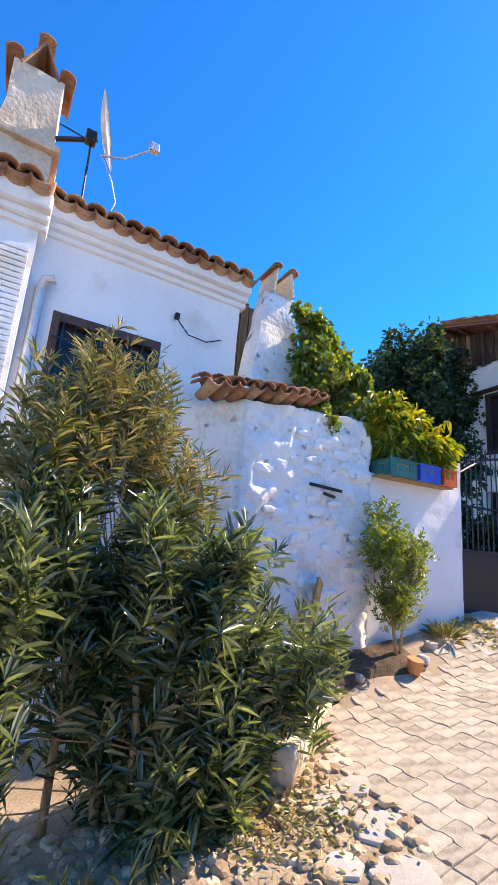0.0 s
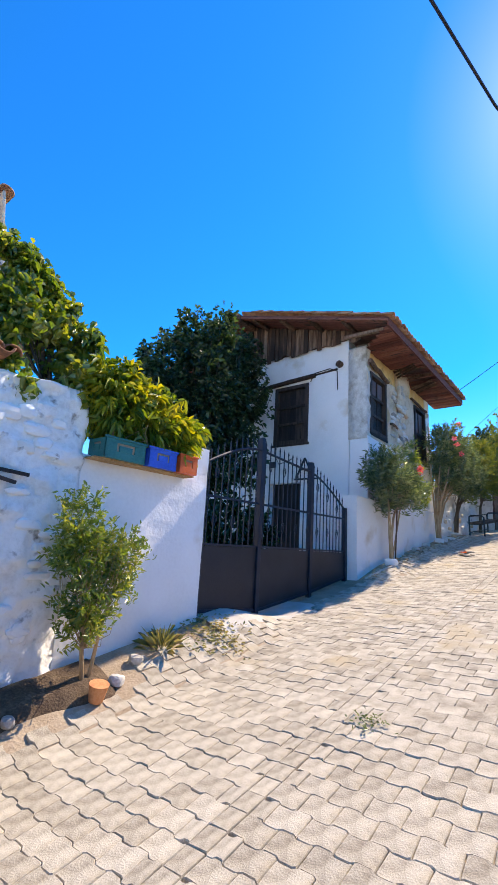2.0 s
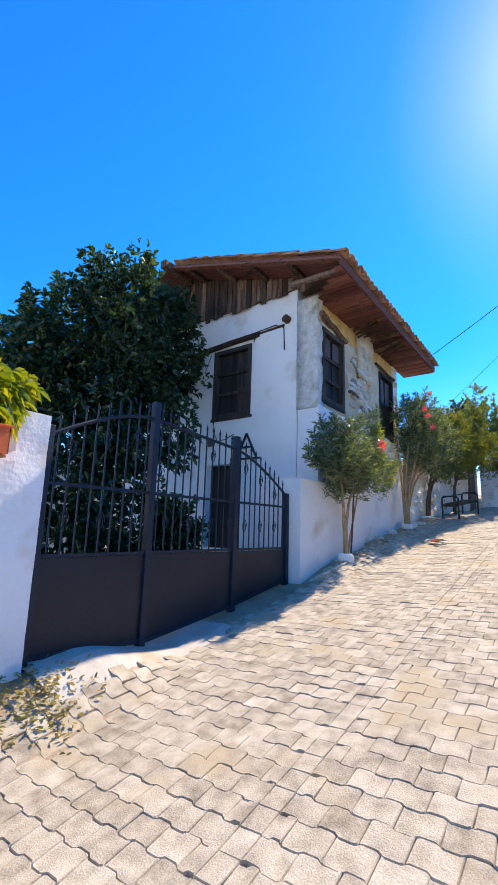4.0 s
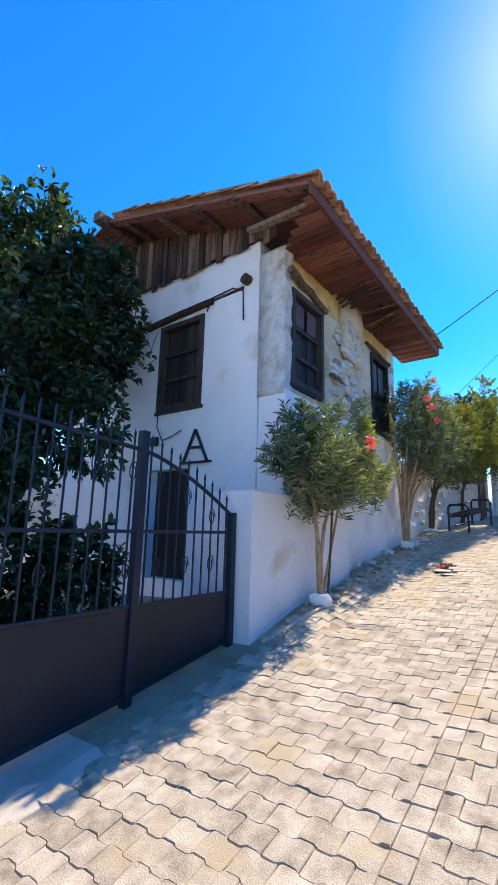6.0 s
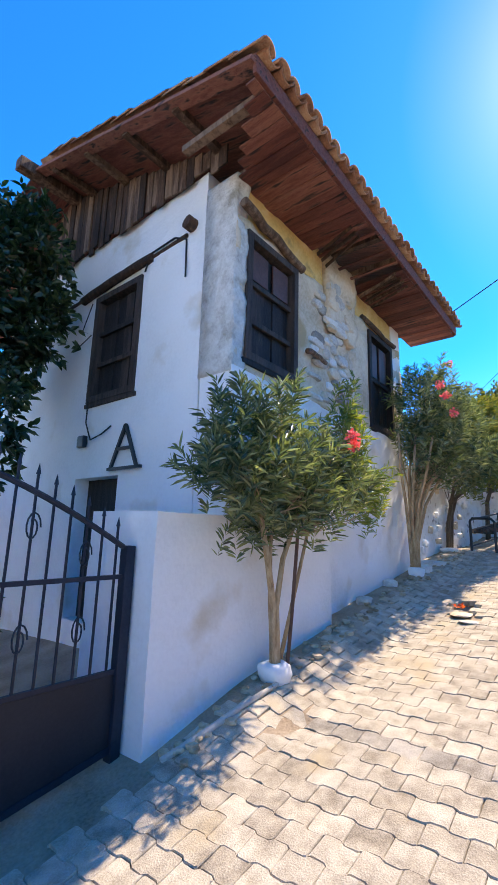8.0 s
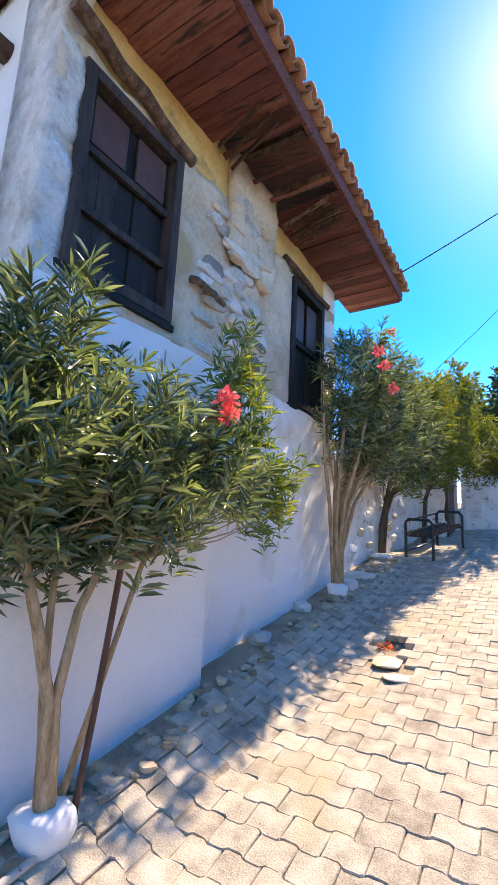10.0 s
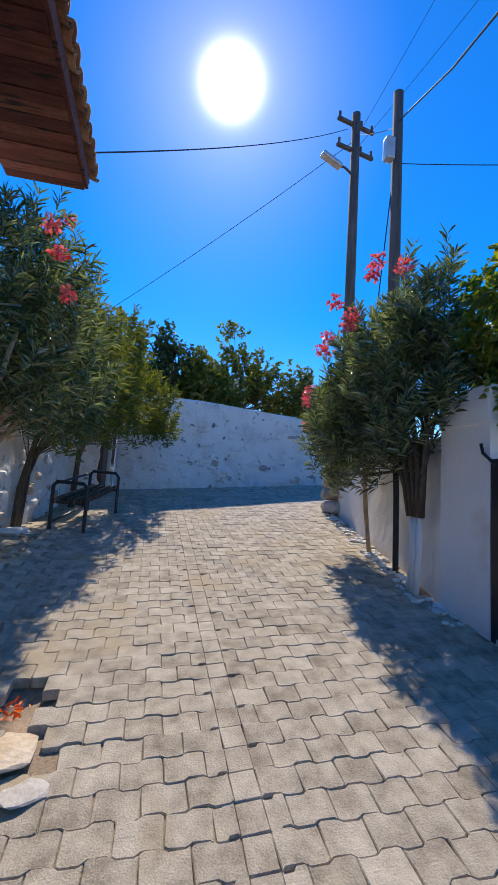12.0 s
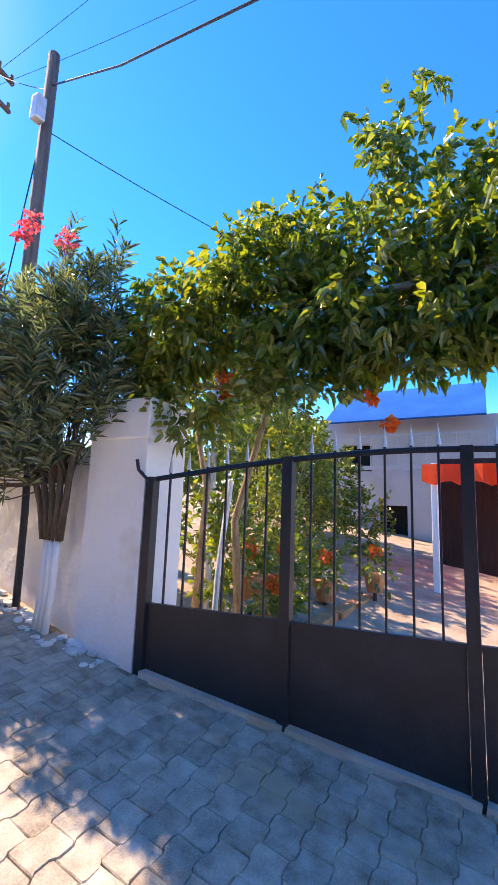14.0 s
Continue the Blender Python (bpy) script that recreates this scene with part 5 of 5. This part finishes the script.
wire((24.3, -3.6, 15.9), (16.3, 3.4, 6.9), 0.2, 0.011)
wire((24.4, -3.8, 15.5), (30, 6, 9.0), 0.2, 0.011)
wire((24.5, -4.0, 16.0), (19.2, -2.55, 11.3), 0.1, 0.009)
bm = bmesh.new()
tube(bm, [(19.2, -2.55, 11.4), (16.5, -1.88, 9.75), (13.7, -1.2, 8.4), (10.0, -0.36, 7.4), (6.5, 0.4, 7.0), (4.6, 0.75, 6.95), (0.0, 1.7, 7.2), (-12.0, 4.2, 9.0)], 0.016, 6)
tagged(part("overhead_cable", bm, WIRE), "thick black sagging overhead cable", "cable", "overhead cables")
wire((19.2, -2.5, 10.4), (13.5, -9.0, 8.0), 0.2, 0.009)
wire((24.5, -4.3, 16.4), (12, -6.2, 22), 0.3, 0.007)
wire((24.5, -4.1, 15.5), (14, -8.0, 20), 0.3, 0.007)
wire((19.2, -2.55, 11.0), (19.6, -2.0, 3.0), 0.0, 0.012)

# ---- garden behind the right gate ----
vine = bush("trumpet_vine", "trumpet vine with glossy leaves and orange flowers over the gate", "climbing plant",
     [(14.29, -0.8, 4.8, 0.63, 0.57, 0.54), (13.5, -1.0, 5.06, 0.81, 0.66, 0.72), (12.62, -1.1, 5.06, 0.81, 0.66, 0.72), (11.82, -1.1, 4.97, 0.81, 0.66, 0.68), (12.97, -0.8, 4.58, 0.81, 0.47, 0.36), (12.18, -0.8, 4.62, 0.81, 0.47, 0.36), (14.55, -0.9, 4.44, 0.45, 0.47, 0.41), (12.53, -1.1, 6.12, 0.32, 0.33, 0.5), (13.41, -1.1, 5.76, 0.54, 0.38, 0.32), (12.0, -1.1, 5.68, 0.36, 0.38, 0.36), (10.94, -1.1, 4.97, 0.81, 0.66, 0.72), (13.94, -0.9, 4.09, 0.45, 0.38, 0.32), (12.4, -0.85, 4.36, 0.7, 0.35, 0.26), (13.2, -0.85, 4.3, 0.7, 0.35, 0.28), (11.6, -0.85, 4.38, 0.7, 0.35, 0.26)] + [(14.5 - 0.23 * k, -1.05, 5.42 + 0.1 * math.sin(k * 1.9) + 0.03 * k, 0.13, 0.14, 0.2) for k in range(13)] + [(12.2, -1.1, 6.5, 0.2, 0.16, 0.16), (12.7, -1.1, 6.55, 0.12, 0.12, 0.24), (11.7, -1.1, 6.1, 0.18, 0.16, 0.24)], 1450, 18, 0.36, 0.085, 0.5, VINELEAF,
     [(14.3, -1.6, 4.5), (13.0, -1.7, 5.0), (12.0, -1.7, 5.0)], [([(14.0, -1.7, 1.9), (14.1, -1.65, 3.2), (13.6, -1.6, 4.8)], 0.05), ([(14.5, -1.6, 1.9), (14.4, -1.6, 3.5), (14.6, -1.4, 4.8)], 0.04)], lift=0.2, droop=0.5, twig_n=120, twig_r=0.012)
flowers("bloom", [(12.66, -0.9, 4.32), (12.66, -0.95, 4.1), (12.53, -0.95, 3.92), (13.8, -0.9, 4.2), (13.7, -0.7, 4.3)], ORANGEPETAL, vine, 40, 0.04, 0.045)
bm = bmesh.new()
for x in (10.4, 14.6):
    tube(bm, [(x, -2.0, 1.7), (x, -2.0, 4.9)], 0.035, 8)
for y in (-1.0, -2.0):
    tube(bm, [(10.2, y, 4.9), (15.0, y, 4.9)], 0.03, 8)
tagged(part("pergola", bm, GALV), "white metal tube pergola carrying the vine", "pergola")
bm = bmesh.new()
tube(bm, [(14.05, -1.25, 1.9), (13.98, -1.2, 2.8), (13.86, -1.15, 3.55)], 0.025, 8)
tagged(part("leaning_pole", bm, WHITE), "white leaning garden pole behind the gate", "pole")
bm = bmesh.new()
vs = [bm.verts.new(p) for p in ((9.0, -1.35, 1.72), (14.4, -0.9, 1.95), (17.5, -1.6, 2.0), (17.5, -14, 2.0), (8.0, -14, 1.8))]
bm.faces.new(vs)
r = bmesh.ops.extrude_face_region(bm, geom=bm.faces[:])
for v in [g for g in r["geom"] if isinstance(g, bmesh.types.BMVert)]:
    v.co.z -= 1.5
tagged(part("yard_floor", bm, CONCRETE), "pale concrete floor of the garden yard", "floor", kind="structure")
bush("bush", "flower bed of leafy bushes with orange blooms in the garden", "bush",
     [(14.9, -3.0, 2.7, 0.6, 0.6, 0.8), (14.5, -4.2, 2.6, 0.5, 0.8, 0.6), (15.2, -4.6, 3.2, 0.7, 0.8, 1.0), (15.6, -2.4, 3.4, 0.7, 0.5, 1.0), (14.6, -5.6, 2.6, 0.5, 0.7, 0.5), (14.6, -2.2, 3.6, 0.4, 0.4, 0.6), (15.8, -3.5, 4.6, 0.9, 0.8, 0.9), (15.3, -6.5, 4.0, 1.0, 1.0, 1.4), (14.2, -2.0, 4.2, 0.4, 0.4, 0.5), (14.3, -7.5, 3.2, 0.7, 0.7, 0.8), (14.35, -1.75, 2.9, 0.35, 0.35, 0.9), (15.0, -2.2, 4.0, 0.5, 0.5, 0.7), (14.0, -2.6, 2.6, 0.4, 0.4, 0.5), (16.2, -5.5, 5.4, 0.9, 1.0, 0.9)], 1350, 16, 0.3, 0.1, 0.45, VINELEAF, [(14.9, -3.4, 2.0)], [([(14.9, -3.2, 1.9), (14.9, -3.2, 2.8)], 0.04)], twig_n=60)
for k, c in enumerate(((14.2, -3.1, 2.85), (13.85, -3.6, 2.75), (14.3, -2.4, 2.9), (13.4, -4.4, 2.8), (13.9, -2.1, 2.6))):
    h = empty("geranium", "orange geranium in bloom", "plant", "geraniums in the yard")
    leaf = rng.normal(size=(120, 3))
    leaf_mesh("leaves", np.array(c) - np.array([0, 0, 0.2]) + leaf * 0.1, unit(leaf), 0.08, 0.8, VINELEAF, h)
    flowers("bloom", [c], ORANGEPETAL, h, 60, 0.09, 0.06)
    bm = bmesh.new()
    r = bmesh.ops.create_cone(bm, segments=20, radius1=0.11, radius2=0.16, depth=0.26, cap_ends=True, matrix=pose(c[0], c[1], c[2] - 0.42))
    part("pot", bm, POTCLAY, h)
    bm = bmesh.new()
    tube(bm, [(c[0], c[1], 1.85), (c[0], c[1], c[2] - 0.5)], 0.03, 6)
    part("stand", bm, BLACKIRON, h)
bm = bmesh.new()
for i in range(7):
    box(bm, 13.55 - 0.04 * i, 13.75 - 0.04 * i, -2.6 - i * 0.62 - 0.6, -2.6 - i * 0.62, 1.9, 2.17, bevel=0.02)
tagged(part("bed_edging", bm, POTCLAY), "terracotta-coloured edging of the flower bed", "edging")
bush("tree", "leafy green tree at the side of the garden yard", "tree", [(16.4, -7.5, 4.4, 1.3, 1.3, 1.6), (17.2, -9.0, 5.6, 1.4, 1.4, 1.4), (15.6, -9.5, 4.0, 0.9, 0.9, 1.2)], 900, 16, 0.4, 0.13, 0.45, TREELEAF, [(16.4, -8, 3.2)], [([(16.4, -8.0, 1.9), (16.4, -8.0, 3.4), (16.6, -8.1, 4.6)], 0.12)], DARKBARK, twig_n=40, twig_r=0.02)
bush("tree", "yellow-green tree beside the garden house", "tree", [(10.2, -9.8, 6.4, 1.1, 1.0, 1.0), (9.4, -9.6, 5.8, 1.0, 1.0, 1.0)], 420, 16, 0.4, 0.12, 0.45, YELLOWLEAF, [(9.8, -9.8, 4.8)], [([(9.8, -9.9, 1.7), (9.8, -9.9, 4.0), (9.9, -9.8, 5.6)], 0.1)], DARKBARK, twig_n=30, twig_r=0.02)
# white house at the end of the garden
gh = empty("house", "white garden house with a blue canopy roof", "house")
wall("wall", (18.5, -12.6), (7.0, -12.6), 1.6, 6.4, 0.3, FARWALL, [(3.4, 4.3, 2.6, 3.6), (5.8, 6.9, 2.0, 4.0), (2.2, 3.2, 4.7, 5.6)], 0.4, 0.01, 2, gh)
# solid block behind the openings, coloured black for the shade indoors
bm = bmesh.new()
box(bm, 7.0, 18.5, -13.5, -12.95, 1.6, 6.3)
part("shade_block", bm, MAKEBLACK, gh)
bm = bmesh.new()
box(bm, 11.9, 16.6, 0, 3.0, -0.03, 0.03, pose(0, -14.0, 7.75, -32), bevel=0.01)
part("canopy", bm, SHEET, gh, "blue sheet canopy roof")
bm = bmesh.new()
for i in range(10):
    tube(bm, [(11.5 + i * 0.4, -11.6, 4.75), (11.5 + i * 0.4, -11.6, 5.7)], 0.02, 6)
bar(bm, (11.2, -11.6, 5.7), (16, -11.6, 5.7), 0.05)
bar(bm, (11.2, -11.7, 4.72), (16, -11.7, 4.72), 0.12)
part("balcony_rail", bm, FARWALL, gh)
# orange awning on white posts
aw = empty("awning", "orange fabric awning on white posts over a seating corner", "awning")
bm = bmesh.new()
n = 24
top = [bm.verts.new((10.3 + i * 0.115, -5.9 + 0.03 * math.sin(i), 4.18)) for i in range(n)]
low = [bm.verts.new((10.3 + i * 0.115, -5.85 + 0.04 * math.sin(i * 1.3), 3.86 + 0.04 * math.sin(i * 1.7))) for i in range(n)]
back = [bm.verts.new((10.3 + i * 0.115, -8.6, 4.15)) for i in range(n)]
for a, b in ((low, top), (top, back)):
    for i in range(n - 1):
        bm.faces.new((a[i], a[i + 1], b[i + 1], b[i]))
bmesh.ops.solidify(bm, geom=bm.faces[:], thickness=0.012)
part("cloth", bm, AWNING, aw)
for x in (12.75, 10.4):
    bm = bmesh.new()
    box(bm, x - 0.05, x + 0.05, -6.0, -5.9, 1.75, 4.2, bevel=0.01)
    part("post", bm, WHITE, aw)
# one solid block in the dark wood colour closes the back
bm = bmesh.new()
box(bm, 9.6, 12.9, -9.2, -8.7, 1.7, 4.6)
tagged(part("back_room", bm, DARKWOOD), "plain near-black block at the back under the awning", "wall")
# unseen wall added behind the walker: closes the street and bounces light back
tagged(wall("wall_behind", (9.7, -1.32), (-3.0, -2.6), -1.2, 3.0, 0.3, WHITE, (), 0.4, 0.02, 2), "unseen white wall added along the street behind the walker", "wall", kind="structure")

# ---- loose stones, slabs, concrete ----
def street_edge(y):
    """Where the paving begins along x beside the first bed of rubble."""
    return 2.12 + (y - 1.5) * 0.33 + 0.06 * math.sin(y * 7)


tagged(wall("kerb_wall", (2.0, 2.62), (2.92, 3.3), lambda u: ground_z(2.0 + 0.74 * u, 2.62 + 0.6 * u) - 0.1, lambda u: ground_z(2.0 + 0.74 * u, 2.62 + 0.6 * u) + 0.24 - 0.16 * u, 0.3, BARE, (), 0.06, 0.03, 5, lump=0.03), "low worn plastered kerb beside the oleander bush", "kerb", kind="structure")
for k, (x, y, r) in enumerate(((2.02, 1.72, 0.17), (2.2, 2.04, 0.17), (2.1, 2.36, 0.14), (2.36, 2.42, 0.13), (1.85, 1.95, 0.11), (2.46, 2.72, 0.12), (1.78, 1.62, 0.13))):
    bm = bmesh.new()
    ring = [(r * random.uniform(0.75, 1.1) * math.cos(a * math.pi / 4), r * random.uniform(0.75, 1.1) * math.sin(a * math.pi / 4)) for a in range(8)]
    lo = [bm.verts.new((x + p, y + q, ground_z(x + p, y + q) - 0.05)) for p, q in ring]
    hi = [bm.verts.new((x + p * 0.95, y + q * 0.95, ground_z(x + p, y + q) + 0.004)) for p, q in ring]
    mid = bm.verts.new((x, y, ground_z(x, y) + 0.012))
    for i in range(8):
        bm.faces.new((lo[i], lo[(i + 1) % 8], hi[(i + 1) % 8], hi[i]))
        bm.faces.new((hi[i], hi[(i + 1) % 8], mid))
    tagged(part("concrete_slab", bm, CONCRETE), "broken piece of pale concrete at the street's edge", "slab", "broken slabs by the rubble")
bm = bmesh.new()
for i in range(800):
    x, y = random.uniform(-0.3, 2.9), random.uniform(1.5, 3.2)
    if y < 1.5 or x > street_edge(y) + 0.08:
        continue
    s = random.uniform(0.012, 0.048)
    stone(bm, (x, y, ground_z(x, y) - 0.02 + s * 0.25), s * random.uniform(0.8, 1.4), s, s * random.uniform(0.5, 0.8), i, random.uniform(0, 180))
for i in range(260):
    x, y = random.uniform(10.0, 17.5), random.uniform(3.42, 3.7)
    sz = random.uniform(0.015, 0.04)
    stone(bm, (x, y, ground_z(x, y) + sz * 0.2), sz * 1.3, sz, sz * 0.6, i, random.uniform(0, 180)) if i < 140 else None
tagged(part("rubble", bm, RUBBLE), "loose pale stones and rubble on the earth", "stones", kind="stuff")
for k, (x, y, sx, sy, sz, mt) in enumerate(((2.85, 3.42, 0.12, 0.09, 0.06, STONE), (3.02, 3.4, 0.13, 0.08, 0.06, STONE), (3.4, 3.45, 0.06, 0.05, 0.04, STONE), (4.3, 3.42, 0.07, 0.06, 0.05, STONE), (4.6, 3.55, 0.07, 0.06, 0.05, STONE), (13.72, 2.66, 0.17, 0.12, 0.015, BARE), (13.45, 2.52, 0.08, 0.1, 0.012, STONE), (15.35, 3.6, 0.13, 0.1, 0.09, WHITESTONE), (15.9, 3.7, 0.28, 0.16, 0.06, WHITESTONE), (17.3, 3.7, 0.2, 0.14, 0.06, WHITESTONE), (13.4, 3.75, 0.12, 0.1, 0.06, STONE), (14.4, 3.8, 0.14, 0.09, 0.06, WHITESTONE))):
    bm = bmesh.new()
    stone(bm, (x, y, ground_z(x, y) + sz * 0.3), sx, sy, sz, k + 20, k * 37)
    tagged(part("stone", bm, mt), "pale uneven stone lying by the wall", "stone", "stones by the wall")
bm = bmesh.new()
n = 16
rows = [[bm.verts.new((x, y, ground_z(x, y) + (0.035 + 0.02 * noise.noise(Vector((x * 6, y * 6, 1))) if 0 < j < 6 and 0 < i < n else -0.03))) for j in range(7) for y in [3.34 + 0.08 * math.sin(x * 4) + (0.52 - 0.08 * math.sin(x * 4)) * j / 6]] for i in range(n + 1) for x in [2.55 + 1.75 * i / n]]
for i in range(n):
    for j in range(6):
        bm.faces.new((rows[i][j], rows[i + 1][j], rows[i + 1][j + 1], rows[i][j + 1]))
tagged(part("soil_bed", bm, SOIL, smooth=True), "dark loose soil along the foot of the shed", "soil", kind="structure")
bm = bmesh.new()
for i in range(150):
    x = random.uniform(14.6, 19.2)
    y = -0.66 - max(0, x - 15.0) * 0.155 + random.uniform(0.0, 0.22)
    sz = random.uniform(0.012, 0.045)
    stone(bm, (x, y, ground_z(x, y) + sz * 0.2), sz * 1.3, sz, sz * 0.6, i, random.uniform(0, 180))
tagged(part("wall_debris", bm, ROUGHWHITE), "whitewash crumbs and pebbles along the foot of the wall", "stones", kind="stuff")
pot = empty("flower_pot", "tilted terracotta pot with dry stems by the shrub", "pot")
bm = bmesh.new()
px, py = 4.05, 3.32
bmesh.ops.create_cone(bm, segments=20, radius1=0.06, radius2=0.085, depth=0.14, cap_ends=True, matrix=pose(px, py, ground_z(px, py) + 0.07, 12))
part("body", bm, POTCLAY, pot)
tuft = rng.normal(size=(160, 3)) * np.array([0.06, 0.06, 0.03])
leaf_mesh("grass_tuft", np.array([4.95, 3.6, ground_z(4.95, 3.6) + 0.02]) + tuft, unit(tuft * 4 + np.array([0, 0, 0.4])), 0.2, 0.08, DRYOLEANDER, None, "", 0.3)
tagged(bpy.data.objects["grass_tuft"], "dry tuft of grass at the foot of the garden wall", "grass", kind="stuff")

for nm, lb, c, spread, count, size, mt in (("weed", "small green weed growing between the pavers", (4.96, 1.32), 0.06, 70, 0.035, OLEANDER),                                     ("leaf_litter", "heap of dry brown leaves at the wall corner", (5.65, 3.55), 0.2, 420, 0.05, DRYOLEANDER), ("leaf_litter", "fallen dry leaves in the broken paving", (14.0, 2.72), 0.05, 26, 0.05, ORANGEPETAL), ("leaf_litter", "dry leaves under the oleander bush", (1.45, 2.9), 0.28, 420, 0.06, DRYOLEANDER), ("leaf_litter", "brown leaf litter among the rubble", (1.85, 2.35), 0.22, 380, 0.05, DRYOLEANDER)):
    d = rng.normal(size=(count, 3)) * np.array([spread, spread, 0.0])
    p = np.array([[c[0] + q[0], c[1] + q[1], ground_z(c[0] + q[0], c[1] + q[1]) + 0.01 + 0.02 * rng.random()] for q in d])
    lit = unit(rng.normal(size=(count, 3)) * np.array([1, 1, 0.25]) + np.array([0, 0, 0.5 if nm == "weed" else 0.08]))
    tagged(leaf_mesh(nm, p, lit, size, 0.4, mt, None, "", 0.05), lb, nm.replace("_", " "), kind="stuff")

# ---- street pavers, last ----
LX, LY, SEAM = 0.155, 0.2, 1.56
def paver_mesh(flip):
    g = 0.0016
    step_at = ((0.0, 0.0), (0.07, -1.0), (0.43, -1.0), (0.57, 1.0), (0.93, 1.0), (1.0, 0.0))
    ring = []
    for e, rev in ((1, False), (-1, True)):
        row = []
        for u, w in step_at:
            y = -LY / 2 + g + (LY - 2 * g) * u
            wv = 0.0095 * w * flip
            row.append((e * (LX / 2 - g) + wv, y))
        ring += row[::-1] if rev else row
    vs, m = [], len(ring)
    for inset, z in ((0.96, 0.0), (1.0, -0.006), (1.0, -0.06)):
        for x, y in ring:
            x, y = x * inset, y * inset
            vs.append((x, y, z + 0.1518 * x - 0.0522 * y))
    fs = [tuple(range(m))]
    for a in (0, m):
        fs += [(a + i, a + m + i, a + m + (i + 1) % m, a + (i + 1) % m) for i in range(m)]
    return vs, fs
shapes = {s: paver_mesh(s) for s in (1, 0, -1)}
meshes = {}
for s in (1, 0, -1):
    me = bpy.data.meshes.new("paver")
    me.from_pydata(shapes[s][0], [], shapes[s][1])
    me.materials.append(PAVER)
    meshes[s] = me
street = empty("pavement", "worn grey-beige interlocking concrete pavers climbing the street", "pavement", kind="structure")
def paved(x, y):
    if y > 1.45 and x < street_edge(y):
        return False
    left = 3.6
    left = min(left, 3.3 if x < 4.5 else 3.7 if x < 5.6 else 3.45 if x < 7.8 else 3.97 if x < 9.9 else 3.72)
    if 15.5 < x:
        left = 3.8 - max(0, x - 18.5) * 0.25
    right = -0.64 - max(0, 14.34 - x) * 0.13 - max(0, x - 15.0) * 0.155
    if x > 18.9:
        right = -4.5
    if math.hypot((x - 14.1) / 0.24, (y - 2.72) / 0.15) < 1 or (13.5 < x < 13.9 and 2.5 < y < 2.8):
        return False
    return right < y < left and x < 21.7 + (2.9 - y) * 0.177
av, af, near = [], [], 0
for i in range(-18, 150):
    x = i * LX
    bricks = [(SEAM, 0.62, 0)]
    for side in (1, -1):
        if i % 2:
            bricks.append((SEAM + side * (0.062 + LY / 4), 0.5, -1))
        bricks += [(SEAM + side * (0.062 + LY * (k + (1.0 if i % 2 else 0.5))), 1.0, -1 if i % 2 else 1) for k in range(34)]
    for y, share, s in bricks:
        if not paved(x, y):
            continue
        dz = 0.008 * noise.noise(Vector((x * 1.3, y * 1.3, 2))) + random.uniform(-0.0028, 0.0028)
        z = ground_z(x, y) + dz
        gxx = (ground_z(x + 0.07, y) - ground_z(x - 0.07, y)) / 0.14 - 0.1518
        gyy = (ground_z(x, y + 0.1) - ground_z(x, y - 0.1)) / 0.2 + 0.0522
        spin = (random.gauss(0, 0.8) + math.degrees(math.atan(gyy)), random.gauss(0, 0.7) - math.degrees(math.atan(gxx)), random.gauss(0, 1.6))
        if 1.9 < x < 5.6 and near < 300 and y > 0.2:
            near += 1
            ob = new("paver", meshes[s])
            ob.parent = street
            ob.matrix_basis = pose(x, y, z, *spin) @ Matrix.Diagonal((1, share, 1, 1))
        else:
            m = pose(x, y, z, *spin) @ Matrix.Diagonal((1, share, 1, 1))
            base = len(av)
            av += [m @ Vector(v) for v in shapes[s][0]]
            af += [tuple(base + q for q in f) for f in shapes[s][1]]
tagged(link("pavers", av, af, PAVERJOINED, street), kind="stuff")
ap = empty("apron", "patched pale concrete apron before the iron gate", "pavement", kind="structure")
bm = bmesh.new()
n = 14
top = []
for i in range(n + 1):
    for j in range(5):
        x = 5.75 + (8.0 - 5.75) * i / n
        ylow = 3.36 + 0.06 * math.sin(x * 5) if x < 7.7 else 3.45
        y = ylow + (4.2 - ylow) * j / 4
        top.append(bm.verts.new((x, y, ground_z(x, y) + (0.012 if j else -0.03))))
for i in range(n):
    for j in range(4):
        bm.faces.new((top[i * 5 + j], top[(i + 1) * 5 + j], top[(i + 1) * 5 + j + 1], top[i * 5 + j + 1]))
part("concrete", bm, CONCRETE, ap)
